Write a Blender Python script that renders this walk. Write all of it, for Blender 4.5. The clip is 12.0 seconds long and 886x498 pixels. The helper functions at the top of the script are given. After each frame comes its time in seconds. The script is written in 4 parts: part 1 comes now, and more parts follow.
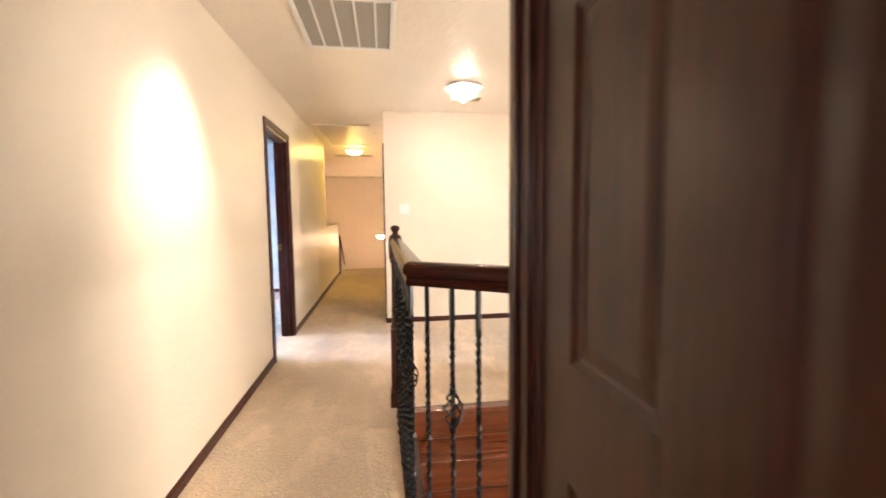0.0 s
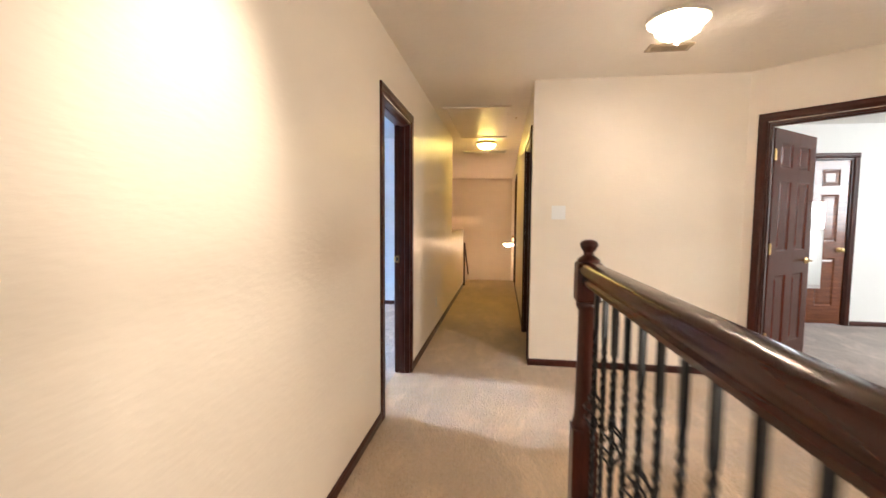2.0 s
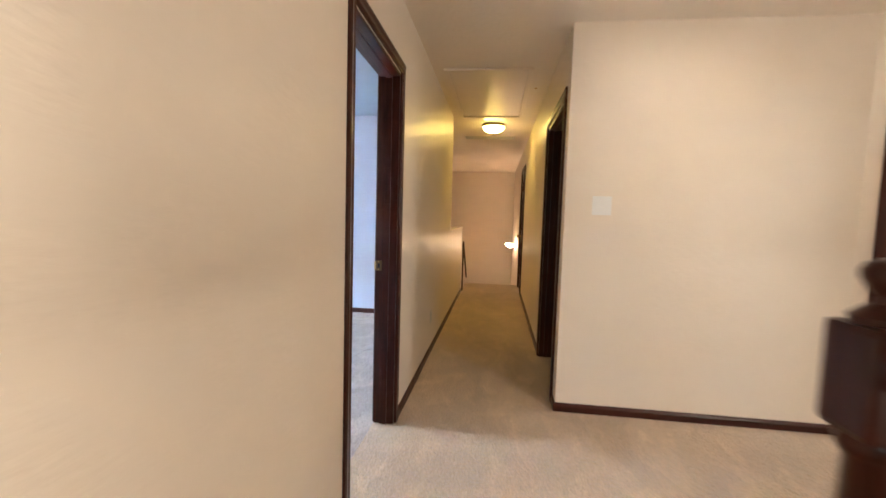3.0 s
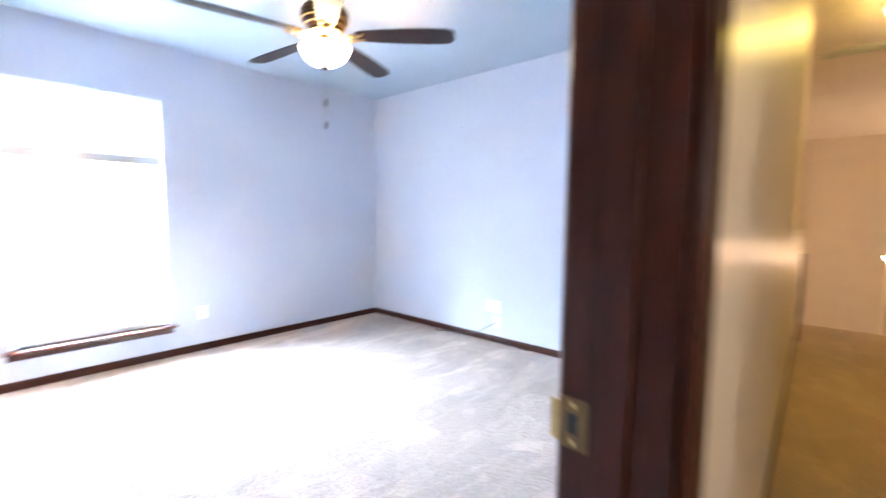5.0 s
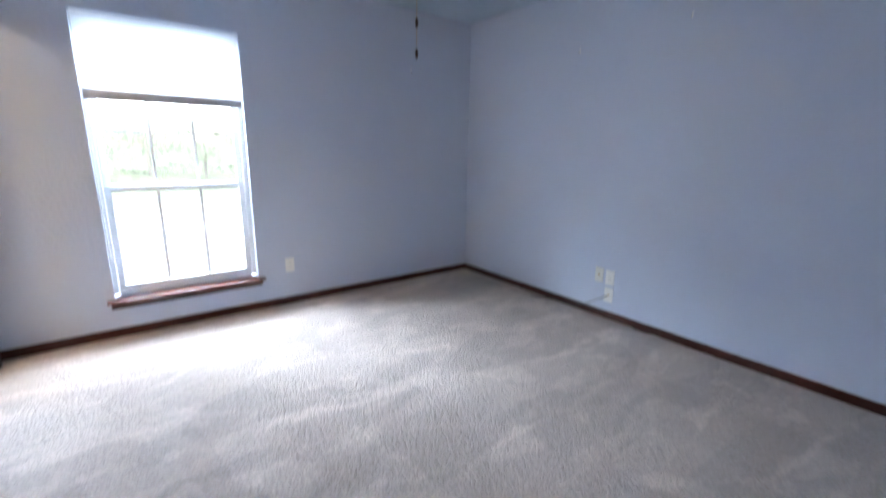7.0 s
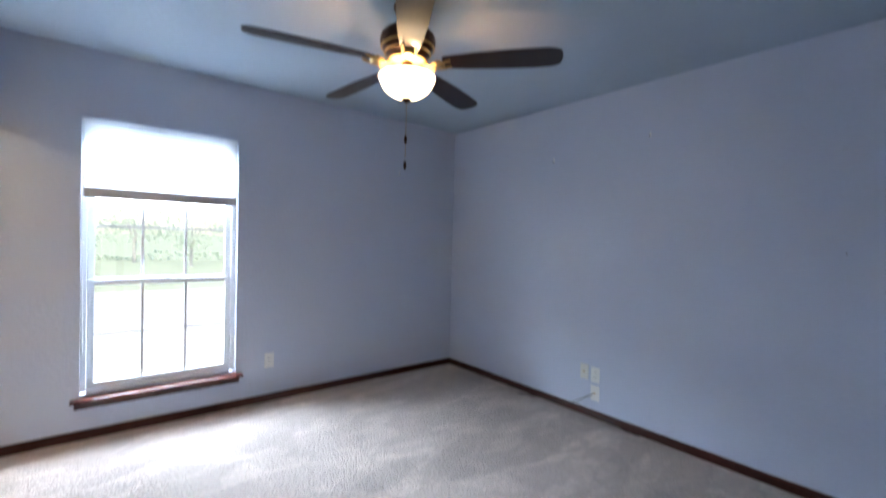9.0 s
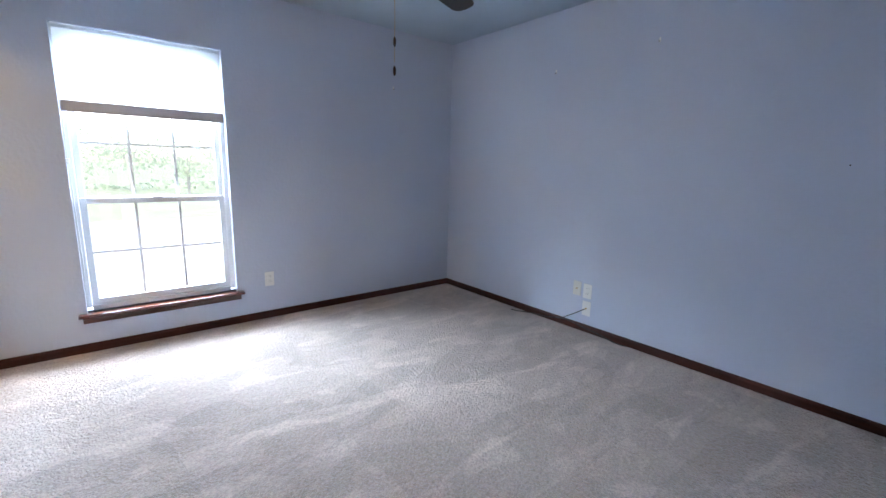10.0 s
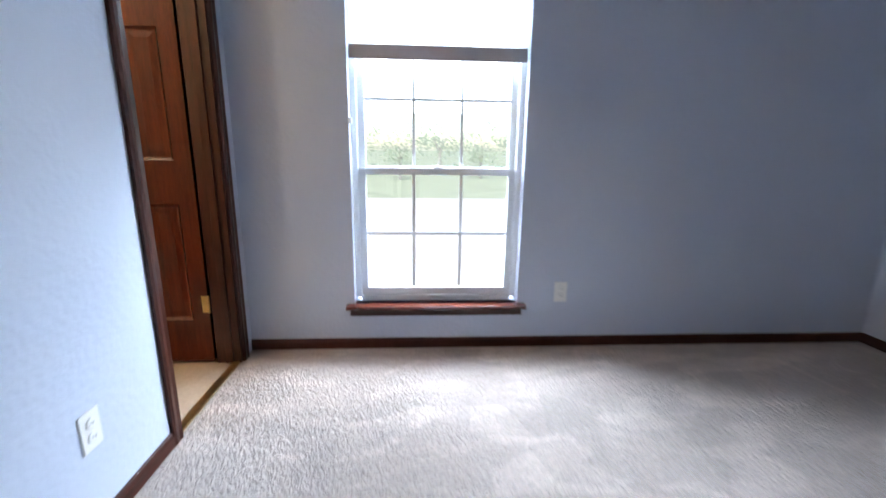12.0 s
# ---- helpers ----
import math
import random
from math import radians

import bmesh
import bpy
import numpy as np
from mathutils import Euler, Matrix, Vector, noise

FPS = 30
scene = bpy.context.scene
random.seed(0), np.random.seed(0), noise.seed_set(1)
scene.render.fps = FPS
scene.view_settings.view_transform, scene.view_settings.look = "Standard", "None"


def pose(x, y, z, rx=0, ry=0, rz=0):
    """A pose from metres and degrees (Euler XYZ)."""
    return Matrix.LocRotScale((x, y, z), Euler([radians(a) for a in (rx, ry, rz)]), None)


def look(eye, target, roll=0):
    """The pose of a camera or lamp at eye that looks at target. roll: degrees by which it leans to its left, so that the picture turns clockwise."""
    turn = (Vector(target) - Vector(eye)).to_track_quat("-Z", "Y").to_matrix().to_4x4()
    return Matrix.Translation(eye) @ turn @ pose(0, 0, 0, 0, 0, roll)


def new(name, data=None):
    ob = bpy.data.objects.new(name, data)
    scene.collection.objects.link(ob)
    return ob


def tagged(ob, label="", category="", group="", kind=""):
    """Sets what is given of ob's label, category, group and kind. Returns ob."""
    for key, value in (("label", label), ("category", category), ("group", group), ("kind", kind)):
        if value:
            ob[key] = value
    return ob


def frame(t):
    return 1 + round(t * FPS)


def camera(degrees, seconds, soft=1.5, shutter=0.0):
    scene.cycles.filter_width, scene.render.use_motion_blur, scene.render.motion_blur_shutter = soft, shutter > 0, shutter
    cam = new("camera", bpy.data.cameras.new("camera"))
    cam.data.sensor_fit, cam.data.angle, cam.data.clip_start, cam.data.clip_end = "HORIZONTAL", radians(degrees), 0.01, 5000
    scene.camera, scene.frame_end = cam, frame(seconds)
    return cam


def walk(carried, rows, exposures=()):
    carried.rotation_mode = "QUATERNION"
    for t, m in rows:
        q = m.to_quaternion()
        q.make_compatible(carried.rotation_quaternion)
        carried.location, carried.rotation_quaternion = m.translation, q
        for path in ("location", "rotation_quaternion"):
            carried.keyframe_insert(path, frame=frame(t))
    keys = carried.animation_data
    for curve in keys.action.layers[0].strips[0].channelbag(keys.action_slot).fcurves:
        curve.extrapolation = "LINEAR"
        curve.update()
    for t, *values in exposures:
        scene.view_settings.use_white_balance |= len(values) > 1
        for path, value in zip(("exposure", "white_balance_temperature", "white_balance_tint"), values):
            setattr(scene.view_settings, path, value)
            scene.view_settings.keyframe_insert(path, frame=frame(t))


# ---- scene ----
cam = camera(92.5, 12.0, soft=1.5, shutter=0.5)

PATH = [
    (0, (0.973, 0.339, 1.28), (1.245, 2.313, 1.112), -0.6),
    (0.5, (0.974, 0.689, 1.274), (1.015, 2.679, 1.078), -1.2),
    (1, (0.978, 0.921, 1.291), (0.8, 2.906, 1.123), -0.6),
    (1.5, (0.891, 1.172, 1.246), (0.534, 3.127, 1.021), 1.9),
    (2, (0.742, 1.571, 1.273), (0.464, 3.546, 1.132), 0.4),
    (2.5, (0.641, 2.062, 1.276), (0.388, 4.043, 1.166), 0.8),
    (2.7, (0.613, 2.248, 1.264), (0.38, 4.229, 1.106), 1.4),
    (4.3, (0.299, 3.926, 1.187), (-0.338, 5.82, 1.099), 1.7),
    (4.5, (0.25, 4.121, 1.244), (-0.516, 5.965, 1.139), 1.0),
    (4.7, (0.193, 4.265, 1.231), (-0.753, 6.021, 1.079), 0.6),
    (5, (0.09, 4.47, 1.183), (-1.224, 5.968, 1.011), 0.5),
    (5.2, (-0.014, 4.604, 1.223), (-1.52, 5.89, 0.939), 2.0),
    (5.5, (-0.084, 4.672, 1.226), (-1.701, 5.777, 0.822), 1.2),
    (6, (-0.220, 4.759, 1.200), (-1.814, 5.857, 0.694), 0.9),
    (6.5, (-0.311, 4.697, 1.210), (-1.815, 5.847, 0.567), 1.6),
    (7, (-0.350, 4.759, 1.261), (-1.899, 5.938, 0.804), 0.9),
    (7.2, (-0.339, 4.741, 1.223), (-1.902, 5.972, 1.021), 0.7),
    (8.8, (-0.305, 4.734, 1.333), (-1.867, 5.981, 1.407), 1.3),
    (9, (-0.311, 4.734, 1.315), (-1.864, 5.992, 1.273), 1.6),
    (9.5, (-0.306, 4.711, 1.256), (-1.818, 5.981, 0.942), 1.4),
    (10, (-0.295, 4.772, 1.243), (-1.818, 6.012, 0.867), 1.4),
    (10.5, (-0.369, 4.783, 1.22), (-1.94, 5.942, 0.785), 1.4),
    (11, (-0.674, 4.912, 1.186), (-2.417, 5.696, 0.599), 0.1),
    (11.5, (-1.076, 4.96, 1.098), (-2.953, 5.344, 0.525), 1.0),
    (12, (-1.538, 4.989, 1.098), (-3.481, 5.105, 0.639), 0.8),
]
walk(cam, [(t, look(eye, target, roll)) for t, eye, target, roll in PATH],
     ((0, 3.02), (1.0, 2.86), (2.0, 2.42), (2.5, 2.2), (2.7, 2.15), (4.3, 2.25), (4.7, 2.45), (5.1, 2.4), (5.5, 1.9), (6.0, 1.3), (6.5, 1.0), (7.2, 0.62), (8.8, 0.4), (9.5, 0.6), (11.0, 0.5), (12, 0.14)))
# ---------- world and light ----------
world = bpy.data.worlds.new("sky")
scene.world = world
world.use_nodes = True
wn = world.node_tree
sky = wn.nodes.new("ShaderNodeTexSky")
sky.sky_type = "NISHITA"
sky.sun_disc = False
sky.sun_elevation = radians(52)
sky.sun_rotation = radians(100)
wn.nodes["Background"].inputs["Strength"].default_value = 0.26
wn.links.new(sky.outputs["Color"], wn.nodes["Background"].inputs["Color"])


def lamp(name, kind, m, energy, color, **more):
    data = bpy.data.lights.new(name, kind)
    data.energy, data.color = energy, color
    for key, value in more.items():
        if key == "size":
            data.size = value
        if key == "size_y":
            data.shape, data.size_y = "RECTANGLE", value
        if key == "radius":
            data.shadow_soft_size = value
        if key == "angle":
            data.angle = value
        if key == "cone":
            data.spot_size, data.spot_blend = value
    ob = new(name, data)
    ob.matrix_world = m
    return ob


H = 2.44
DAY = (0.70, 0.83, 1.0)
lamp("sun", "SUN", look((20, -6, 30), (0, 0, 0)), 6.5, (1.0, 0.95, 0.88), angle=radians(0.53))
lamp("sky_over_the_yard", "AREA", look((-9.5, 5.1, 4.0), (-3.8, 5.1, 0.9)), 3500, DAY, size=7.0, size_y=5.0)
lamp("sky_to_the_south", "AREA", look((-7.4, 1.9, 4.4), (-3.8, 5.1, 1.0)), 2500, DAY, size=4.2, size_y=3.0)
lamp("sky_to_the_north", "AREA", look((-6.8, 9.0, 4.4), (-3.8, 5.1, 1.0)), 2000, DAY, size=3.4, size_y=3.0)
lamp("east_room_window_light", "AREA", look((6.9, 4.4, 1.8), (4.2, 5.7, 0.1)), 28, (0.9, 0.95, 1.0), size=1.6, size_y=1.5)
lamp("foyer_window_light", "AREA", look((4.4, 0.6, 0.2), (1.5, 1.5, -1.2)), 62, (1.0, 0.89, 0.77), size=1.4, size_y=2.2)
# added fill at an unseen opening behind the start, lights the open door
lamp("start_room_fill_light", "AREA", look((-0.2, -2.65, 1.4), (0.2, 1.0, 1.1)), 1.85, (1.0, 0.93, 0.85), size=1.35, size_y=1.15)
lamp("fan_bulb", "POINT", pose(-2.045, 5.885, H - 0.402), 7.5, (1.0, 0.52, 0.26), radius=0.018)
# recessed eyeball spot that washes the wall of the landing
lamp("eyeball_spot", "SPOT", look((0.62, 2.52, 2.42), (0.0, 2.52, 1.42)), 34, (1.0, 0.86, 0.72), cone=(radians(58), 1.0), radius=0.15)

# ---------- materials ----------


def mat(name, base, rough=0.5, metal=0.0, dark=0.85, scale=6.0, fine=0.0, fine_scale=200.0, stretch=(1, 1, 1), bump=0.0,
        bump_scale=300.0, coat=0.0, trans=0.0, sheen=0.0, soft=0.5, spec=0.5):
    """A surface whose colour wanders between base and a darker tone at two scales, with a fine relief."""
    m = bpy.data.materials.new(name)
    m.use_nodes = True
    nt = m.node_tree
    b = nt.nodes["Principled BSDF"]
    b.inputs["Roughness"].default_value = rough
    b.inputs["Metallic"].default_value = metal
    b.inputs["Specular IOR Level"].default_value = spec
    b.inputs["Coat Weight"].default_value = coat
    b.inputs["Coat Roughness"].default_value = 0.12
    b.inputs["Transmission Weight"].default_value = trans
    b.inputs["Sheen Weight"].default_value = sheen
    tc = nt.nodes.new("ShaderNodeTexCoord")
    mp = nt.nodes.new("ShaderNodeMapping")
    mp.inputs["Scale"].default_value = stretch
    nt.links.new(tc.outputs["Object"], mp.inputs["Vector"])
    n1 = nt.nodes.new("ShaderNodeTexNoise")
    n1.inputs["Scale"].default_value = scale
    n1.inputs["Detail"].default_value = 5
    n2 = nt.nodes.new("ShaderNodeTexNoise")
    n2.inputs["Scale"].default_value = fine_scale
    n2.inputs["Detail"].default_value = 3
    for n in (n1, n2):
        nt.links.new(mp.outputs["Vector"], n.inputs["Vector"])
    r1 = nt.nodes.new("ShaderNodeValToRGB")
    r1.color_ramp.elements[0].position, r1.color_ramp.elements[1].position = 0.5 - soft / 2, 0.5 + soft / 2
    r1.color_ramp.elements[0].color = (base[0] * dark, base[1] * dark, base[2] * dark, 1)
    r1.color_ramp.elements[1].color = (*base, 1)
    nt.links.new(n1.outputs["Fac"], r1.inputs["Fac"])
    out = r1.outputs["Color"]
    if fine:
        mx = nt.nodes.new("ShaderNodeMix")
        mx.data_type, mx.blend_type = "RGBA", "MULTIPLY"
        mx.inputs["Factor"].default_value = fine
        nt.links.new(out, mx.inputs["A"])
        r2 = nt.nodes.new("ShaderNodeValToRGB")
        r2.color_ramp.elements[0].position, r2.color_ramp.elements[1].position = 0.32, 0.68
        nt.links.new(n2.outputs["Fac"], r2.inputs["Fac"])
        nt.links.new(r2.outputs["Color"], mx.inputs["B"])
        out = mx.outputs["Result"]
    nt.links.new(out, b.inputs["Base Color"])
    if bump:
        n3 = nt.nodes.new("ShaderNodeTexNoise")
        n3.inputs["Scale"].default_value = bump_scale
        n3.inputs["Detail"].default_value = 4
        nt.links.new(mp.outputs["Vector"], n3.inputs["Vector"])
        bp = nt.nodes.new("ShaderNodeBump")
        bp.inputs["Strength"].default_value = bump
        bp.inputs["Distance"].default_value = 0.01
        nt.links.new(n3.outputs["Fac"], bp.inputs["Height"])
        nt.links.new(bp.outputs["Normal"], b.inputs["Normal"])
    return m


CREAM = mat("cream_wall_paint", (0.815, 0.725, 0.612), 0.40, dark=0.95, scale=2.5, bump=0.14, bump_scale=26, stretch=(1, 0.6, 1.8))
BLUE = mat("pale_blue_wall_paint", (0.545, 0.60, 0.715), 0.42, dark=0.96, scale=2.5, bump=0.24, bump_scale=42)
CEIL = mat("cream_textured_ceiling", (0.85, 0.775, 0.675), 0.34, dark=0.95, scale=3, bump=0.35, bump_scale=28)
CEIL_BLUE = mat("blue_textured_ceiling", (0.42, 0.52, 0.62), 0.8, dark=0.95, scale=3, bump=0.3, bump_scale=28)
WHITE = mat("white_wall_paint", (0.80, 0.79, 0.76), 0.55, dark=0.96, scale=2.5, bump=0.1, bump_scale=55)
WOOD = mat("dark_cherry_wood", (0.074, 0.0165, 0.0085), 0.28, dark=0.35, scale=5, stretch=(9, 9, 0.8), fine=0.35, fine_scale=40, bump=0.04, bump_scale=60, coat=0.06, spec=0.28)
WOOD_Y = mat("dark_cherry_wood_lengthwise", (0.078, 0.016, 0.008), 0.34, dark=0.35, scale=5, stretch=(9, 0.8, 9), fine=0.35, fine_scale=40, bump=0.04, bump_scale=60, coat=0.06, spec=0.28)
WOOD_X = mat("dark_cherry_wood_crosswise", (0.078, 0.016, 0.008), 0.34, dark=0.35, scale=5, stretch=(0.8, 9, 9), fine=0.35, fine_scale=40, bump=0.04, bump_scale=60, coat=0.06, spec=0.28)
REDWOOD = mat("red_brown_door_wood", (0.105, 0.0165, 0.0055), 0.22, dark=0.45, scale=5, stretch=(9, 9, 0.8), fine=0.3, fine_scale=40, bump=0.03, bump_scale=60, coat=0.1, spec=0.2)
RAILWOOD_Y = mat("very_dark_rail_wood", (0.054, 0.0105, 0.005), 0.20, dark=0.7, scale=5, stretch=(9, 0.8, 9), fine=0.15, fine_scale=40, bump=0.03, bump_scale=60, coat=0.1, spec=0.25)
RAILWOOD_X = mat("very_dark_rail_wood_across", (0.054, 0.0105, 0.005), 0.20, dark=0.7, scale=5, stretch=(0.8, 9, 9), fine=0.15, fine_scale=40, bump=0.03, bump_scale=60, coat=0.1, spec=0.25)
TREAD = mat("red_oak_stair_wood", (0.26, 0.075, 0.028), 0.25, dark=0.45, scale=4, stretch=(0.9, 10, 10), fine=0.4, fine_scale=30, bump=0.04, bump_scale=60, coat=0.5)
SILLWOOD = mat("glossy_cherry_sill_wood", (0.100, 0.018, 0.008), 0.08, dark=0.6, scale=5, stretch=(9, 0.8, 9), fine=0.2, fine_scale=40, coat=0.8)
IRON = mat("black_wrought_iron", (0.012, 0.012, 0.013), 0.32, metal=0.6, dark=0.7, scale=30, bump=0.08, bump_scale=90)
BRASS = mat("aged_brass", (0.62, 0.43, 0.18), 0.3, metal=1.0, dark=0.75, scale=40)
NICKEL = mat("pale_champagne_enamel", (0.78, 0.72, 0.63), 0.3, dark=0.85, scale=30)
BRONZE_BRASS = mat("tarnished_brass", (0.20, 0.13, 0.06), 0.45, metal=0.7, dark=0.7, scale=60)
BRONZE = mat("oil_rubbed_bronze", (0.07, 0.035, 0.02), 0.3, metal=0.8, dark=0.6, scale=20)
PLASTIC = mat("white_plastic", (0.82, 0.82, 0.80), 0.35, dark=0.97, scale=20)
IVORY = mat("ivory_plastic", (0.70, 0.70, 0.655), 0.35, dark=0.97, scale=20)
BLACK = mat("black_cable_rubber", (0.012, 0.012, 0.014), 0.5, dark=0.8, scale=30)
VINYL = mat("white_vinyl_window", (0.80, 0.82, 0.84), 0.35, dark=0.97, scale=12)
GREYBAR = mat("grey_blind_bar", (0.62, 0.59, 0.61), 0.6, dark=0.92, scale=30)
TILE = mat("beige_floor_tile", (0.55, 0.45, 0.34), 0.3, dark=0.85, scale=7, fine=0.15, fine_scale=60)
VENT = mat("grey_vent_mesh", (0.42, 0.39, 0.34), 0.6, dark=0.9, scale=30)
TAN = mat("tan_register_enamel", (0.36, 0.27, 0.16), 0.45, dark=0.85, scale=30)
# dimness of the unlit side room, put into its wall and floor colour
DARKROOM = mat("closet_dimness_tone", (0.30, 0.26, 0.21), 0.7, dark=0.9, scale=3)
LAWN = mat("summer_lawn", (0.38, 0.43, 0.31), 0.9, dark=0.75, scale=0.5, fine=0.3, fine_scale=8)
DRIVE = mat("pale_concrete_drive", (0.55, 0.54, 0.52), 0.85, dark=0.88, scale=0.8, fine=0.2, fine_scale=20)
# outdoor glare is put into both leaf colours, far paler than foliage
LEAF = mat("washed_out_leaves", (0.60, 0.66, 0.56), 0.6, dark=0.85, scale=1.5)
leaf_nodes = LEAF.node_tree
leaf_shader = leaf_nodes.nodes["Principled BSDF"]
through_leaf = leaf_nodes.nodes.new("ShaderNodeBsdfTranslucent")
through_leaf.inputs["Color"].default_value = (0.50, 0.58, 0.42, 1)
leaf_mix = leaf_nodes.nodes.new("ShaderNodeMixShader")
leaf_mix.inputs["Fac"].default_value = 0.45
leaf_nodes.links.new(leaf_shader.outputs["BSDF"], leaf_mix.inputs[1])
leaf_nodes.links.new(through_leaf.outputs["BSDF"], leaf_mix.inputs[2])
leaf_nodes.links.new(leaf_mix.outputs["Shader"], leaf_nodes.nodes["Material Output"].inputs["Surface"])
BARK = mat("pale_grey_bark", (0.50, 0.48, 0.45), 0.9, dark=0.6, scale=8)


def carpet(name, base, marks):
    """Cut-pile carpet: rippled tufts, the shade between them put into the colour as fine flecks, pile brushed in swaths
    by a vacuum, soft tread marks and thin pale wheel tracks.
    """
    m = mat(name, base, 0.95, dark=0.95, scale=1.3, fine=0.12 + 0.15 * marks, fine_scale=66, bump=1.0, bump_scale=60, sheen=0.3, soft=0.4)
    nt = m.node_tree
    b = nt.nodes["Principled BSDF"]
    for node in nt.nodes:
        if node.bl_idname == "ShaderNodeBump":
            node.inputs["Distance"].default_value = 0.004 + 0.022 * marks
        if node.bl_idname == "ShaderNodeTexNoise" and node.inputs["Scale"].default_value in (60, 66):
            node.inputs["Detail"].default_value = 1.8
            node.inputs["Distortion"].default_value = 1.0
    tc = nt.nodes.new("ShaderNodeTexCoord")
    wander = nt.nodes.new("ShaderNodeTexNoise")
    wander.inputs["Scale"].default_value = 2.2
    wander.inputs["Detail"].default_value = 3
    nt.links.new(tc.outputs["Object"], wander.inputs["Vector"])

    def place(angle, stretch, wobble):
        """Floor coordinates, turned, stretched and slightly warped."""
        add = nt.nodes.new("ShaderNodeMix")
        add.data_type, add.blend_type = "RGBA", "ADD"
        add.inputs["Factor"].default_value = wobble
        nt.links.new(tc.outputs["Object"], add.inputs["A"])
        nt.links.new(wander.outputs["Color"], add.inputs["B"])
        mp = nt.nodes.new("ShaderNodeMapping")
        mp.inputs["Rotation"].default_value = (0, 0, radians(angle))
        mp.inputs["Scale"].default_value = stretch
        nt.links.new(add.outputs["Result"], mp.inputs["Vector"])
        return mp.outputs["Vector"]

    def ramp(socket, stops):
        r = nt.nodes.new("ShaderNodeValToRGB")
        r.color_ramp.elements[0].position, r.color_ramp.elements[1].position = stops[0][0], stops[1][0]
        for e, (at, tone) in zip(r.color_ramp.elements, stops):
            tone = 1 - (1 - tone) * marks
            e.color = (tone, tone, tone, 1)
        nt.links.new(socket, r.inputs["Fac"])
        return r.outputs["Color"]

    def times(a, c, factor=None):
        mx = nt.nodes.new("ShaderNodeMix")
        mx.data_type, mx.blend_type = "RGBA", "MULTIPLY"
        mx.inputs["Factor"].default_value = 1.0
        if factor:
            nt.links.new(factor, mx.inputs["Factor"])
        nt.links.new(a, mx.inputs["A"])
        nt.links.new(c, mx.inputs["B"])
        return mx.outputs["Result"]

    src = b.inputs["Base Color"].links[0].from_socket
    # swaths of pile lying one way or the other, with fairly straight edges
    for angle, stretch, tone in ((38, (3.4, 1.1, 1), 0.84), (-24, (1.0, 3.0, 1), 0.88)):
        v = nt.nodes.new("ShaderNodeTexVoronoi")
        v.distance = "CHEBYCHEV"
        v.inputs["Scale"].default_value = 1.0
        nt.links.new(place(angle, stretch, 0.10), v.inputs["Vector"])
        bw = nt.nodes.new("ShaderNodeSeparateColor")
        nt.links.new(v.outputs["Color"], bw.inputs["Color"])
        src = times(src, ramp(bw.outputs["Red"], ((0.35, tone), (0.75, 1.0))))
    # soft tread marks
    n = nt.nodes.new("ShaderNodeTexNoise")
    n.inputs["Scale"].default_value = 3.6
    n.inputs["Detail"].default_value = 2.5
    n.inputs["Distortion"].default_value = 0.6
    nt.links.new(place(20, (1.5, 0.8, 1), 0.0), n.inputs["Vector"])
    src = times(src, ramp(n.outputs["Fac"], ((0.54, 0.82), (0.60, 1.0))))
    # thin pale tracks, broken here and there
    part_of = nt.nodes.new("ShaderNodeTexNoise")
    part_of.inputs["Scale"].default_value = 1.7
    nt.links.new(tc.outputs["Object"], part_of.inputs["Vector"])
    for angle, stretch in ((0, (2.6, 0.9, 1)), (50, (2.2, 0.8, 1))):
        v = nt.nodes.new("ShaderNodeTexVoronoi")
        v.feature = "DISTANCE_TO_EDGE"
        v.inputs["Scale"].default_value = 1.0
        nt.links.new(place(angle, stretch, 0.12), v.inputs["Vector"])
        edge = ramp(v.outputs["Distance"], ((0.012, 1.0), (0.034, 0.84)))
        src = times(src, edge, part_of.outputs["Fac"])
    nt.links.new(src, b.inputs["Base Color"])
    return m


CARPET = carpet("grey_beige_cut_pile_carpet", (0.86, 0.712, 0.62), 1.0)
# same carpet as the bedroom, with the hall's warm lamplight in its colour
CARPET_HALL = carpet("lamp_warm_cut_pile_carpet", (0.86, 0.65, 0.44), 0.55)


def glow(name, color, strength):
    m = bpy.data.materials.new(name)
    m.use_nodes = True
    b = m.node_tree.nodes["Principled BSDF"]
    b.inputs["Base Color"].default_value = (0.9, 0.86, 0.8, 1)
    b.inputs["Roughness"].default_value = 0.25
    b.inputs["Emission Color"].default_value = (*color, 1)
    b.inputs["Emission Strength"].default_value = strength
    return m


HALL_GLOW = glow("lit_frosted_glass_hall", (1.0, 0.70, 0.18), 11.0)
CRYSTAL_GLOW = glow("lit_lamp_core", (1.0, 0.80, 0.63), 71)
FAN_GLOW = glow("lit_alabaster_bowl", (1.0, 0.74, 0.44), 5.2)
SCONCE_GLOW = glow("lit_sconce_glass", (1.0, 0.66, 0.42), 32)
BATH_GLOW = glow("lit_bath_globe", (1.0, 0.78, 0.52), 110)


def clear(name, rough=0.0, tint=(1, 1, 1)):
    m = bpy.data.materials.new(name)
    m.use_nodes = True
    b = m.node_tree.nodes["Principled BSDF"]
    b.inputs["Base Color"].default_value = (*tint, 1)
    b.inputs["Roughness"].default_value = rough
    b.inputs["Transmission Weight"].default_value = 1.0
    b.inputs["IOR"].default_value = 1.45
    return m


GLASS = clear("window_glass")
CRYSTAL = clear("cut_crystal", 0.02)


